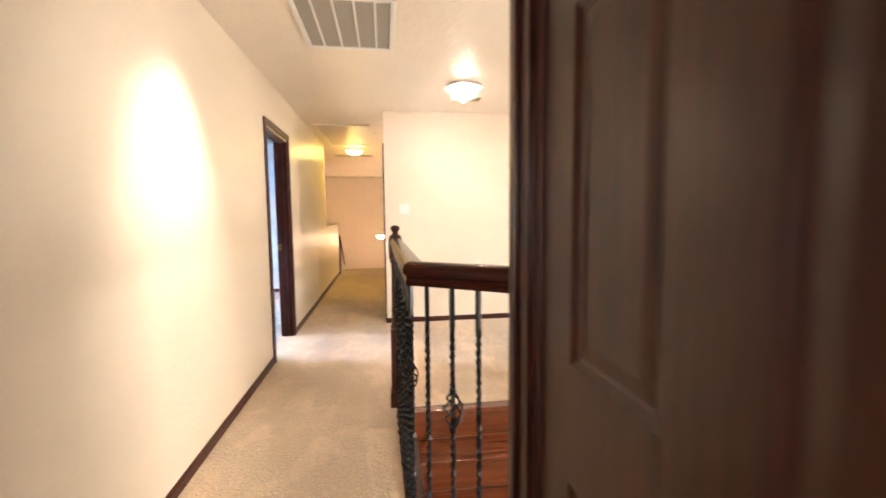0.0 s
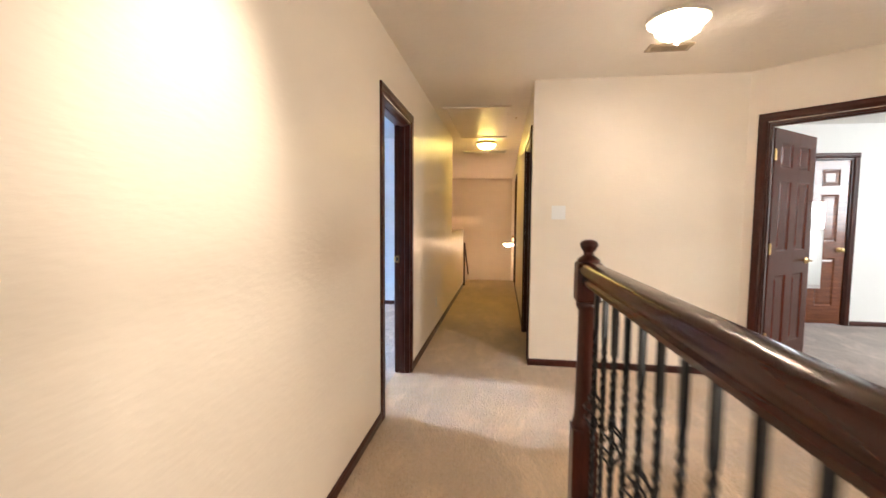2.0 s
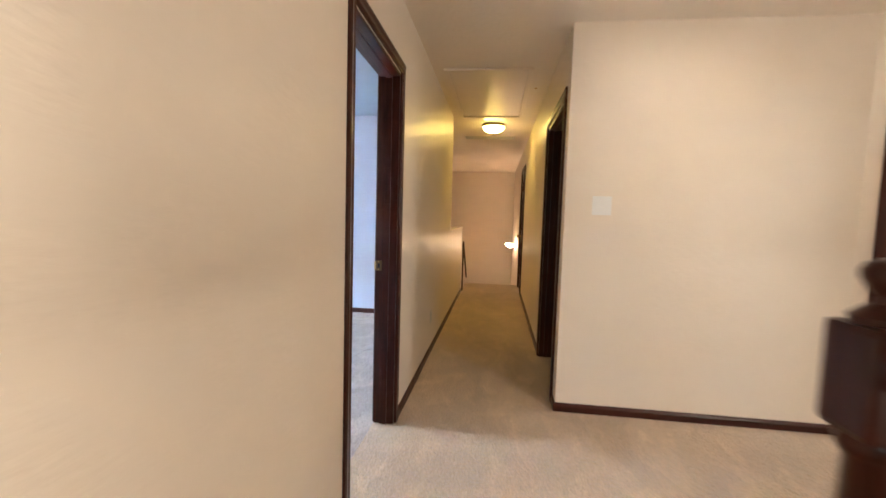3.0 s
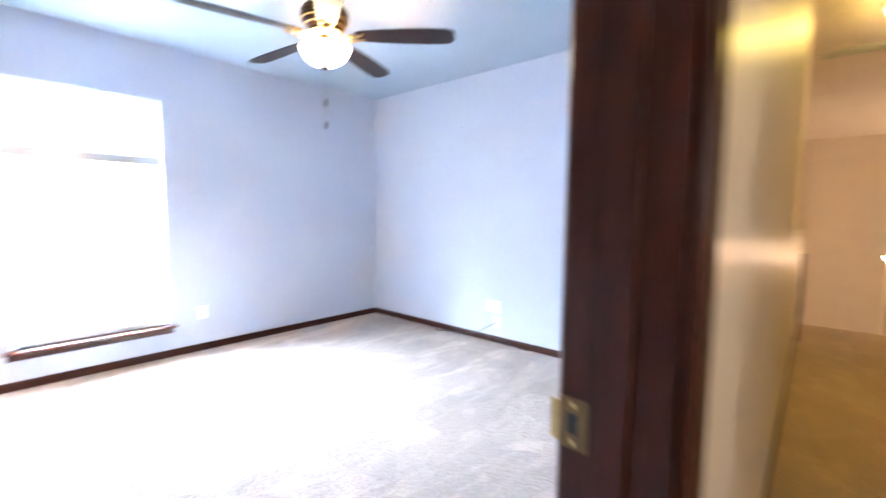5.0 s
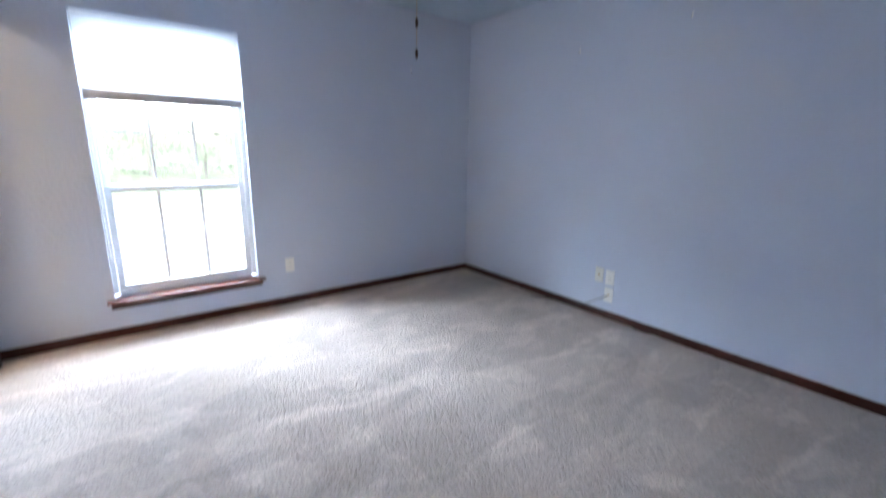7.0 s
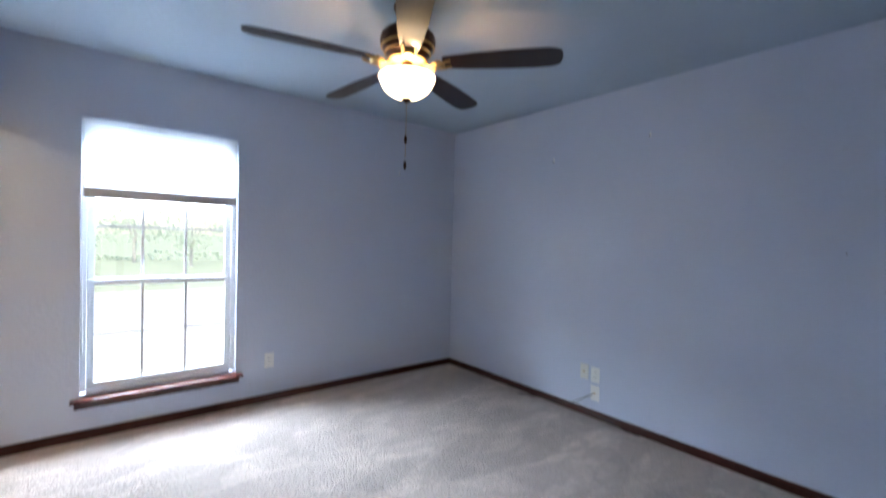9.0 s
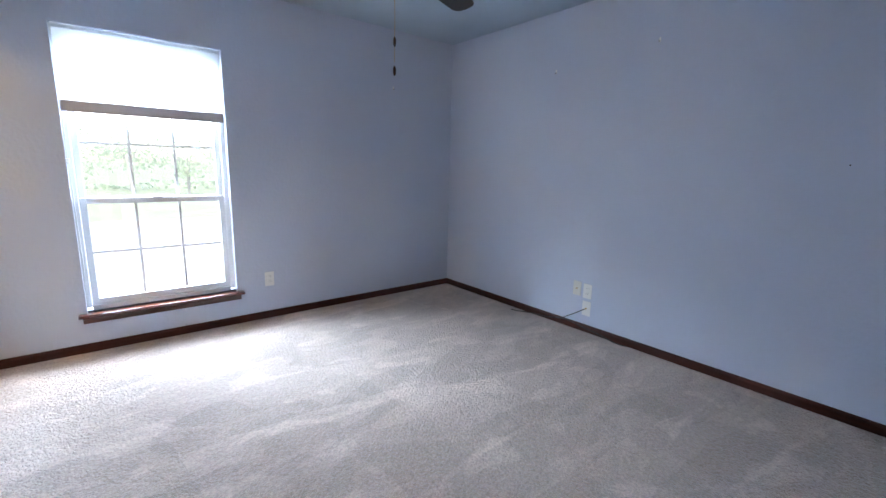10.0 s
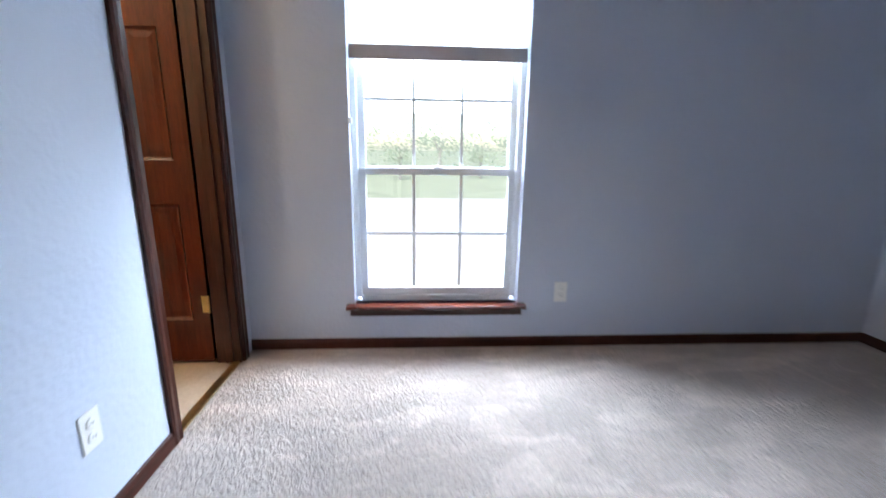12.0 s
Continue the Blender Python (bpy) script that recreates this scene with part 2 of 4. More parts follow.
def translucent(name, color):
    m = bpy.data.materials.new(name)
    m.use_nodes = True
    nt = m.node_tree
    t = nt.nodes.new("ShaderNodeBsdfTranslucent")
    d = nt.nodes.new("ShaderNodeBsdfDiffuse")
    x = nt.nodes.new("ShaderNodeMixShader")
    for s in (t, d):
        s.inputs["Color"].default_value = (*color, 1)
    x.inputs["Fac"].default_value = 0.4
    nt.links.new(t.outputs[0], x.inputs[1])
    nt.links.new(d.outputs[0], x.inputs[2])
    nt.links.new(x.outputs[0], nt.nodes["Material Output"].inputs["Surface"])
    return m


BLIND = translucent("white_roller_blind_cloth", (0.86, 0.88, 0.9))

# ---------- helpers ----------


def finish(name, bm, material, smooth=False):
    me = bpy.data.meshes.new(name)
    bmesh.ops.recalc_face_normals(bm, faces=bm.faces)
    bm.to_mesh(me)
    bm.free()
    me.materials.append(material)
    if smooth:
        for p in me.polygons:
            p.use_smooth = True
        me.set_sharp_from_angle(angle=radians(40))
    return new(name, me)


def part(name, bm, material, parent, label="", smooth=False):
    ob = finish(name, bm, material, smooth)
    ob.parent = parent
    if label:
        ob["label"] = label
    return ob


def thing(name, at, label, category, group="", kind="", m=None):
    ob = new(name)
    ob.empty_display_size = 0.1
    ob.matrix_world = m if m else Matrix.Translation(at)
    return tagged(ob, label, category, group, kind)


def box(bm, a, b, bevel=0.0):
    lo = [min(p, q) for p, q in zip(a, b)]
    hi = [max(p, q) for p, q in zip(a, b)]
    r = bmesh.ops.create_cube(bm, size=1)
    for v in r["verts"]:
        v.co = Vector([(lo[i] + hi[i]) / 2 + v.co[i] * (hi[i] - lo[i]) for i in range(3)])
    if bevel:
        edges = {e for v in r["verts"] for e in v.link_edges}
        bmesh.ops.bevel(bm, geom=list(edges), offset=bevel, segments=2, affect="EDGES", profile=0.6)
    return r


def boxes(*pairs, bevel=0.0):
    bm = bmesh.new()
    for a, b in pairs:
        box(bm, a, b, bevel)
    return bm


def lathe(bm, profile, n=20, centre=(0, 0, 0), squash=1.0, lid=True):
    """A turned shape from (radius, height) pairs, round the upright axis."""
    rings = []
    for r, z in profile:
        rings.append([bm.verts.new((centre[0] + r * math.cos(2 * math.pi * i / n), centre[1] + r * squash * math.sin(2 * math.pi * i / n), centre[2] + z)) for i in range(n)])
    for a, b in zip(rings, rings[1:]):
        for i in range(n):
            bm.faces.new((a[i], a[(i + 1) % n], b[(i + 1) % n], b[i]))
    if lid:
        bm.faces.new(rings[0][::-1])
    bm.faces.new(rings[-1])
    return bm


def sweep(bm, section, a, b, up=Vector((0, 0, 1))):
    """A moulding: the section (across, up) carried from a to b."""
    a, b = Vector(a), Vector(b)
    d = (b - a).normalized()
    side = d.cross(up).normalized()
    lift = side.cross(d)
    ends = [[bm.verts.new(p + side * s + lift * h) for s, h in section] for p in (a, b)]
    n = len(section)
    for i in range(n):
        bm.faces.new((ends[0][i], ends[0][(i + 1) % n], ends[1][(i + 1) % n], ends[1][i]))
    bm.faces.new(ends[0][::-1])
    bm.faces.new(ends[1])
    return bm


def tube(bm, points, radius, n=8):
    points = [Vector(p) for p in points]
    rings = []
    for i, p in enumerate(points):
        d = (points[min(i + 1, len(points) - 1)] - points[max(i - 1, 0)]).normalized()
        u = d.cross(Vector((0, 0, 1)))
        u = u.normalized() if u.length > 1e-4 else Vector((1, 0, 0))
        w = d.cross(u)
        rings.append([bm.verts.new(p + radius * (math.cos(2 * math.pi * k / n) * u + math.sin(2 * math.pi * k / n) * w)) for k in range(n)])
    for a, b in zip(rings, rings[1:]):
        for k in range(n):
            bm.faces.new((a[k], a[(k + 1) % n], b[(k + 1) % n], b[k]))
    bm.faces.new(rings[0][::-1])
    bm.faces.new(rings[-1])
    return bm


def wall(name, axis, face, thick, span, z, openings, material, label):
    """A wall leaf on x = face or y = face, thick beyond it (signed), with openings (from, to, bottom, top) through it."""
    cuts = sorted(openings)
    bm = bmesh.new()

    def slab(u0, u1, z0, z1):
        if u1 - u0 < 1e-4 or z1 - z0 < 1e-4:
            return
        if axis == "x":
            box(bm, (face, u0, z0), (face + thick, u1, z1))
        else:
            box(bm, (u0, face, z0), (u1, face + thick, z1))
    u = span[0]
    for a, b, lo, hi in cuts:
        slab(u, a, *z)
        slab(a, b, z[0], lo)
        slab(a, b, hi, z[1])
        u = b
    slab(u, span[1], *z)
    return tagged(finish(name, bm, material), label, "wall", kind="structure")


# stretch of wall section seen from the hall: skirting profile
SKIRT = [(0, 0), (0.012, 0), (0.012, 0.040), (0.008, 0.052), (0.004, 0.058), (0, 0.058)]


def skirting(a, b, material, label):
    """Runs from a to b with the room on the right-hand side."""
    bm = bmesh.new()
    sweep(bm, SKIRT, a, b)
    return tagged(finish("baseboard", bm, material), label, "baseboard", kind="structure")


SKIRT_LABEL = "narrow dark cherry wood baseboard along the carpet"

# ---------- floors ----------


def slab_floor(name, outline, z0, z1, material, label, category="floor"):
    bm = bmesh.new()
    top = [bm.verts.new((x, y, z1)) for x, y in outline]
    low = [bm.verts.new((x, y, z0)) for x, y in outline]
    n = len(outline)
    bm.faces.new(top)
    bm.faces.new(low[::-1])
    for i in range(n):
        bm.faces.new((top[i], low[i], low[(i + 1) % n], top[(i + 1) % n]))
    return tagged(finish(name, bm, material), label, category, kind="structure")


slab_floor("floor_landing", [(-0.12, 1.13), (1.62, 1.13), (1.62, 1.36), (1.46, 1.36), (1.13, 1.70), (1.13, 3.0), (2.15, 3.0), (3.66, 4.46), (2.74, 5.29), (2.74, 5.41), (-0.12, 5.41)],
           -0.25, 0, CARPET_HALL, "beige cut-pile carpet over the landing and hall")
slab_floor("floor_corridor", [(0, 5.41), (1.105, 5.41), (1.105, 10.49), (0, 10.49)], -0.25, 0, CARPET_HALL, "beige cut-pile carpet along the narrow corridor, lamp warmth in its colour")
slab_floor("floor_bedroom", [(-3.905, 4.07), (-0.12, 4.07), (-0.12, 7.72), (-3.905, 7.72)], -0.25, 0, CARPET, "beige cut-pile bedroom carpet with vacuum streaks")
slab_floor("floor_start_room", [(-2.0, -2.6), (1.62, -2.6), (1.62, 1.13), (-2.0, 1.13)], -0.25, 0, CARPET_HALL, "beige carpet of the room behind the open door")
slab_floor("floor_bathroom", [(-3.905, 2.2), (-2.2, 2.2), (-2.2, 4.07), (-3.905, 4.07)], -0.25, -0.006, TILE, "beige tiled bathroom floor")
slab_floor("floor_east_room", [(2.74, 5.29), (3.66, 4.46), (4.3, 3.69), (7.2, 3.69), (7.2, 9.2), (2.74, 9.2)], -0.25, 0, CARPET, "pale carpet of the bright east room")
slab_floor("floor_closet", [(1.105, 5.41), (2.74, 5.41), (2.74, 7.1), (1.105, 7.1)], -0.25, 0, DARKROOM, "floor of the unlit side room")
slab_floor("floor_foyer", [(-1.4, -2.6), (4.5, -2.6), (4.5, 15), (-1.4, 15)], -3.05, -2.75, TILE, "pale tiled foyer floor downstairs")

# ---------- walls ----------
LOW = -2.75
wall("wall_hall_west", "x", 0, -0.06, (1.25, 7.72), (0, H), [(4.138, 4.938, 0, 2.03)], CREAM, "long cream painted hall wall")
wall("wall_bedroom_east", "x", -0.12, 0.06, (4.07, 7.72), (0, H), [(4.138, 4.938, 0, 2.03)], BLUE, "pale blue bedroom wall with the entry doorway")
wall("wall_bedroom_north", "y", 7.66, 0.06, (-3.765, -0.12), (0, H), [], BLUE, "pale blue bedroom wall")
wall("wall_bedroom_west", "x", -3.765, -0.13, (2.2, 7.72), (0, H), [(4.642, 5.541, 0.262, 2.018)], BLUE, "pale blue bedroom wall with a tall window")
wall("wall_bedroom_south", "y", 4.07, -0.06, (-3.765, -0.12), (0, H), [(-3.63, -3.025, 0, 2.03)], BLUE, "pale blue bedroom wall with the bathroom doorway")
wall("wall_bathroom_north", "y", 3.95, 0.06, (-3.765, -2.2), (0, H), [(-3.63, -3.025, 0, 2.03)], CREAM, "cream bathroom wall")
wall("wall_bathroom_east", "x", -2.2, 0.06, (2.2, 4.01), (0, H), [], CREAM, "cream bathroom wall")
wall("wall_bathroom_south", "y", 2.2, -0.06, (-3.905, -2.14), (0, H), [], CREAM, "cream bathroom wall")
wall("wall_corridor_east", "x", 0.985, 0.12, (5.41, 13.9), (0, H), [(5.47, 6.40, 0, 2.03), (9.52, 10.28, 0, 2.03)], CREAM, "cream corridor wall with two dark doorways")
wall("wall_corridor_east_lower", "x", 0.985, 0.12, (10.49, 13.9), (LOW, 0), [], CREAM, "cream stairwell wall going down")
wall("wall_hall_north", "y", 5.29, 0.12, (0.985, 2.69), (0, H), [], CREAM, "cream hall wall with a light switch")
wall("wall_half", "x", 0, -0.10, (7.72, 9.59), (0, 1.06), [], CREAM, "cream half wall beside the far stairwell")
wall("wall_far_end", "y", 13.9, 0.12, (-1.4, 1.105), (LOW, H), [], CREAM, "cream end wall above the far stairs")
wall("wall_far_west", "x", -1.3, -0.1, (7.72, 13.9), (LOW, H), [], CREAM, "cream stairwell wall")
wall("wall_far_south", "y", 7.72, 0.05, (-1.4, -0.0), (LOW, H), [], CREAM, "cream stairwell wall")
wall("wall_below_corridor", "x", 0, 0.1, (7.77, 10.49), (LOW, -0.25), [], CREAM, "cream stairwell wall below the corridor floor")
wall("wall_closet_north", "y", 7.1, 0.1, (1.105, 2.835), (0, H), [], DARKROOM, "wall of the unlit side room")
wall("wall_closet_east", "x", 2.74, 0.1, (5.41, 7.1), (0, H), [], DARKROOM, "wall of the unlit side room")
wall("wall_start_north", "y", 1.13, 0.12, (-2.0, 1.62), (0, H), [(0.13, 1.266, 0, 2.05)], CREAM, "cream wall with the doorway that the walk begins in")
wall("wall_start_west", "x", -2.0, -0.1, (-2.6, 1.25), (0, H), [], CREAM, "cream wall of the first room")
wall("wall_start_east", "x", 1.50, 0.12, (-2.6, 1.13), (0, H), [], CREAM, "cream wall of the first room")
# the opening here is out of view, added for the fill lamp
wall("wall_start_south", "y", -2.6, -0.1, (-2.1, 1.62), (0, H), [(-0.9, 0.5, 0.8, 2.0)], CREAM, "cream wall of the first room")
wall("wall_foyer_east", "x", 4.3, 0.12, (-2.6, 3.78), (LOW, H), [], CREAM, "tall cream foyer wall")
wall("wall_foyer_south", "y", -2.6, -0.1, (1.62, 4.42), (LOW, H), [], WHITE, "tall foyer wall")
wall("wall_foyer_south_low", "y", -2.6, -0.1, (-1.4, 1.62), (LOW, -0.25), [], WHITE, "foyer wall downstairs")
wall("wall_foyer_west", "x", 0.9, 0.1, (-2.6, 7.7), (LOW, -0.25), [], WHITE, "foyer wall downstairs")
wall("wall_foyer_north", "y", 6.5, 0.1, (1.0, 4.42), (LOW, -0.25), [], WHITE, "foyer wall downstairs")
wall("wall_foyer_east_low", "x", 4.3, 0.12, (3.69, 6.6), (LOW, -0.25), [], WHITE, "foyer wall downstairs")
wall("wall_east_north", "y", 7.35, 0.1, (2.74, 7.3), (0, H), [(4.14, 4.90, 0, 2.03)], WHITE, "white wall of the east room")
wall("wall_east_east", "x", 7.2, 0.1, (3.57, 9.3), (0, H), [], WHITE, "white wall of the east room")
wall("wall_east_south", "y", 3.69, -0.12, (4.3, 7.3), (0, H), [], WHITE, "white wall of the east room")
wall("wall_east_west", "x", 2.835, 0.1, (5.41, 9.2), (0, H), [], WHITE, "white wall of the east room")


def slant_wall():
    """The wall at 45 degrees with the doorway to the east room, built along x and then turned."""
    length = 2.25
    ob = wall("wall_slant", "y", 0, 0.12, (0, length), (0, H), [(0.127, 0.943, 0, 2.03)], CREAM, "cream wall set at an angle with a doorway")
    ob.matrix_world = SLANT
    return ob


SLANT = pose(2.65, 5.29, 0, 0, 0, -42.5)
slant_wall()

# ---------- ceilings ----------


def ceiling(name, a, b, material, label):
    bm = bmesh.new()
    box(bm, (a[0], a[1], H), (b[0], b[1], H + 0.12))
    return tagged(finish(name, bm, material), label, "ceiling", kind="structure")


ceiling("ceiling_hall", (-0.06, 1.13), (4.42, 5.35), CEIL, "cream textured hall ceiling")
ceiling("ceiling_foyer", (1.62, -2.7), (4.42, 1.13), CEIL, "cream textured foyer ceiling")
ceiling("ceiling_corridor", (-1.4, 7.72), (1.105, 14.02), CEIL, "cream textured corridor ceiling")
ceiling("ceiling_corridor_front", (-0.06, 5.35), (1.105, 7.72), CEIL, "cream textured corridor ceiling")
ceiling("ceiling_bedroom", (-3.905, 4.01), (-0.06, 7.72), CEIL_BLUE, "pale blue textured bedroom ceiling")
ceiling("ceiling_bathroom", (-3.905, 2.1), (-2.1, 4.01), CEIL, "cream bathroom ceiling")
ceiling("ceiling_start_room", (-2.1, -2.7), (1.62, 1.13), CEIL, "cream ceiling of the first room")
ceiling("ceiling_east_room", (1.105, 5.35), (7.3, 9.3), WHITE, "white ceiling of the east room")
ceiling("ceiling_east_front", (4.42, 3.57), (7.3, 5.35), WHITE, "white ceiling of the east room")

# ---------- door frames ----------
CASING = [(0, 0), (0.062, 0), (0.062, 0.012), (0.050, 0.016), (0.030, 0.013), (0.012, 0.015), (0.004, 0.010), (0, 0.006)]


def casing_side(x, height, face, flip):
    """One upright of a casing: its section stands on the wall face (y = face), thick towards flip (-1 or 1)."""
    bm = bmesh.new()
    pts = [(x[0] + (x[1] - x[0]) * u / 0.062, face + flip * v) for u, v in CASING]
    low = [bm.verts.new((p[0], p[1], 0)) for p in pts]
    top = [bm.verts.new((p[0], p[1], height)) for p in pts]
    n = len(pts)
    for i in range(n):
        bm.faces.new((low[i], low[(i + 1) % n], top[(i + 1) % n], top[i]))
    bm.faces.new(low[::-1])
    bm.faces.new(top)
    return bm


def casing_head(x0, x1, z0, face, flip):
    bm = bmesh.new()
    pts = [(face + flip * v, z0 + u) for u, v in CASING]
    a = [bm.verts.new((x0, p[0], p[1])) for p in pts]
    b = [bm.verts.new((x1, p[0], p[1])) for p in pts]
    n = len(pts)
    for i in range(n):
        bm.faces.new((a[i], a[(i + 1) % n], b[(i + 1) % n], b[i]))
    bm.faces.new(a[::-1])
    bm.faces.new(b)
    return bm


def door_frame(name, m, width, height, thick, label, faces=(0, 1), stop=0.06):
    """Local x along the opening, y through the wall (0 to thick), z up."""
    f = thing(name, (0, 0, 0), label, "door frame", kind="structure", m=m)
    j = 0.018
    part("jamb", boxes(((0, 0.001, 0), (j, thick - 0.001, height))), WOOD, f)
    part("jamb", boxes(((width - j, 0.001, 0), (width, thick - 0.001, height))), WOOD, f)
    part("head_jamb", boxes(((j, 0.001, height - j), (width - j, thick - 0.001, height))), WOOD_X, f)
    for x0, x1 in ((j, j + 0.011), (width - j - 0.011, width - j)):
        part("door_stop", boxes(((x0, stop - 0.018, 0), (x1, stop + 0.018, height - j)), bevel=0.002), WOOD, f)
    part("door_stop", boxes(((j + 0.011, stop - 0.018, height - j - 0.011), (width - j - 0.011, stop + 0.018, height - j)), bevel=0.002), WOOD_X, f)
    for side in faces:
        face, flip = (0, -1) if side == 0 else (thick, 1)
        part("casing", casing_side((0.005, -0.057), height + 0.005, face, flip), WOOD, f)
        part("casing", casing_side((width - 0.005, width + 0.057), height + 0.005, face, flip), WOOD, f)
        part("head_casing", casing_head(-0.057, width + 0.057, height - 0.005 + 0.01, face, flip), WOOD_X, f)
    return f


# ---------- panel doors ----------


def panel_mesh(w, h, depth):
    """A raised field in its moulded recess, facing -y, its back at y = 0."""
    bm = bmesh.new()
    loops = []
    for inset, y in ((0, -depth), (0.012, -depth + 0.009), (0.020, -depth + 0.010), (0.045, -depth + 0.006), (0.050, -depth + 0.006)):
        loops.append([bm.verts.new(p) for p in ((inset, y, inset), (w - inset, y, inset), (w - inset, y, h - inset), (inset, y, h - inset))])
    for a, b in zip(loops, loops[1:]):
        for i in range(4):
            bm.faces.new((a[i], a[(i + 1) % 4], b[(i + 1) % 4], b[i]))
    bm.faces.new(loops[-1])
    return bm


def knob_mesh(side):
    bm = bmesh.new()
    lathe(bm, [(0.032, 0), (0.032, 0.004), (0.026, 0.008), (0.012, 0.012), (0.010, 0.030), (0.016, 0.036), (0.026, 0.046), (0.028, 0.055), (0.024, 0.064), (0.012, 0.069), (0.002, 0.070)], 18)
    bmesh.ops.rotate(bm, verts=bm.verts, matrix=Matrix.Rotation(radians(90 if side < 0 else -90), 3, "X"))
    return bm


def lever_mesh():
    bm = bmesh.new()
    lathe(bm, [(0.030, 0), (0.030, 0.005), (0.022, 0.010), (0.010, 0.014), (0.010, 0.040)], 16)
    bmesh.ops.rotate(bm, verts=bm.verts, matrix=Matrix.Rotation(radians(90), 3, "X"))
    tube(bm, [(0, -0.042, 0), (-0.03, -0.046, 0.003), (-0.07, -0.046, 0.0), (-0.105, -0.044, -0.006)], 0.008, 8)
    return bm


def panel_door(m, width, height, label, handle="knob", name="panel_door", wood=None, hinge_z=(0.32, 1.05, 1.80), stile=0.145):
    """Six-panel door. Hinged at local x = 0, leaf along +x, thick 0 to 0.035 in y; its front is y = 0."""
    d = thing(name, (0, 0, 0), label, "door", m=m)
    t, wood = 0.035, wood or WOOD
    s = width * stile
    mid = width * 0.16
    pw = (width - 2 * s - mid) / 2
    rows = ((0.235, 0.825), (1.028, 1.60), (1.71, 1.905))
    z0 = 0.012
    bm = bmesh.new()
    box(bm, (0, 0, z0), (s, t, height))
    box(bm, (width - s, 0, z0), (width, t, height))
    box(bm, (s + pw, 0.0006, z0), (s + pw + mid, t - 0.0006, height))
    level = z0
    for lo, hi in rows + ((height, height),):
        for x0 in (s, s + pw + mid):
            box(bm, (x0, 0, level), (x0 + pw, t, lo))
        level = hi
    part("leaf", bm, wood, d)
    for lo, hi in rows:
        for x0 in (s, s + pw + mid):
            for side in (0, 1):
                ob = part("panel", panel_mesh(pw, hi - lo, 0.0165), wood, d)
                if side == 0:
                    ob.location = (x0, 0.0170, lo)
                else:
                    ob.matrix_local = pose(x0 + pw, t - 0.0170, lo, 0, 0, 180)
    if handle == "lever":
        part("lever_handle", lever_mesh(), BRASS, d, "polished brass lever handle", True).location = (width - 0.065, 0, 0.93)
    if handle:
        part("knob", knob_mesh(1), BRASS, d, "brass door knob", True).location = (width - 0.065, t, 0.93)
        if handle == "knob":
            part("knob", knob_mesh(-1), BRASS, d, "brass door knob", True).location = (width - 0.065, 0, 0.93)
    for z in hinge_z:
        bm = bmesh.new()
        lathe(bm, [(0.006, -0.045), (0.006, 0.045)], 10, (-0.004, -0.004, z))
        box(bm, (-0.003, -0.002, z - 0.044), (0.030, 0.0, z + 0.044))
        part("hinge", bm, BRASS, d, "small brass hinge", True)
    return d


HALL_W = pose(0, 4.138, 0, 0, 0, 90)
door_frame("door_frame_bedroom", HALL_W, 0.800, 2.03, 0.12, "dark cherry wood frame of the open bedroom doorway")
door_frame("door_frame_bathroom", pose(-3.63, 4.07, 0, 0, 0, 0) @ Matrix.Scale(-1, 4, (0, 1, 0)), 0.605, 2.03, 0.12, "dark cherry wood frame of the bathroom doorway", stop=0.055)
door_frame("door_frame_side_room", pose(0.985, 6.40, 0, 0, 0, -90), 0.93, 2.03, 0.12, "dark cherry wood frame of the unlit side doorway")
door_frame("door_frame_corridor_end", pose(0.985, 10.28, 0, 0, 0, -90), 0.76, 2.03, 0.12, "dark cherry wood frame at the corridor end")
door_frame("door_frame_east_room", SLANT @ pose(0.127, 0, 0), 0.816, 2.03, 0.12, "dark cherry wood frame of the angled doorway", stop=0.05)
door_frame("door_frame_start", pose(0.13, 1.13, 0), 1.136, 2.05, 0.12, "dark cherry wood frame of the first doorway", stop=0.07)

panel_door(pose(1.272, 1.112, 0, 0, 0, -90), 0.84, 2.02, "dark brown six-panel wooden door standing wide open", hinge_z=(), stile=0.149)
panel_door(pose(-3.618, 3.932, 0, 0, 0, -90) @ Matrix.Scale(-1, 4, (0, 1, 0)), 0.55, 2.01, "reddish brown six-panel bathroom door standing open", handle=None, hinge_z=(0.32, 1.8), wood=REDWOOD)
panel_door(pose(2.86, 5.298, 0, 0, 0, 38.5), 0.77, 2.01, "dark brown six-panel door standing open into the east room", handle="lever", wood=REDWOOD)
panel_door(pose(1.03, 9.54, 0, 0, 0, 90), 0.72, 2.01, "closed dark six-panel door at the corridor end", hinge_z=())
panel_door(pose(1.11, 5.50, 0, 0, 0, 8), 0.90, 2.01, "dark six-panel door opened into the unlit side room", hinge_z=())

# strike plate and hinge leaf on the bedroom jamb
strike = thing("strike_plate", (-0.12, 4.9182, 0.945), "dull brass strike plate let into the bedroom door jamb", "strike plate")
part("plate", boxes(((0.0, -0.0022, -0.030), (0.034, 0.0, 0.030)), bevel=0.0008), BRONZE_BRASS, strike, "dull brass plate")
part("lip", boxes(((-0.010, -0.0022, -0.024), (-0.0002, 0.0, 0.024)), bevel=0.0008), BRASS, strike, "bright worn lip")
part("latch_hole", boxes(((0.010, -0.0030, -0.012), (0.023, -0.0024, 0.012))), BLACK, strike)
for z in (-0.022, 0.022):
    part("screw", boxes(((0.014, -0.0034, z - 0.003), (0.020, -0.0024, z + 0.003)), bevel=0.0003), BRASS, strike)

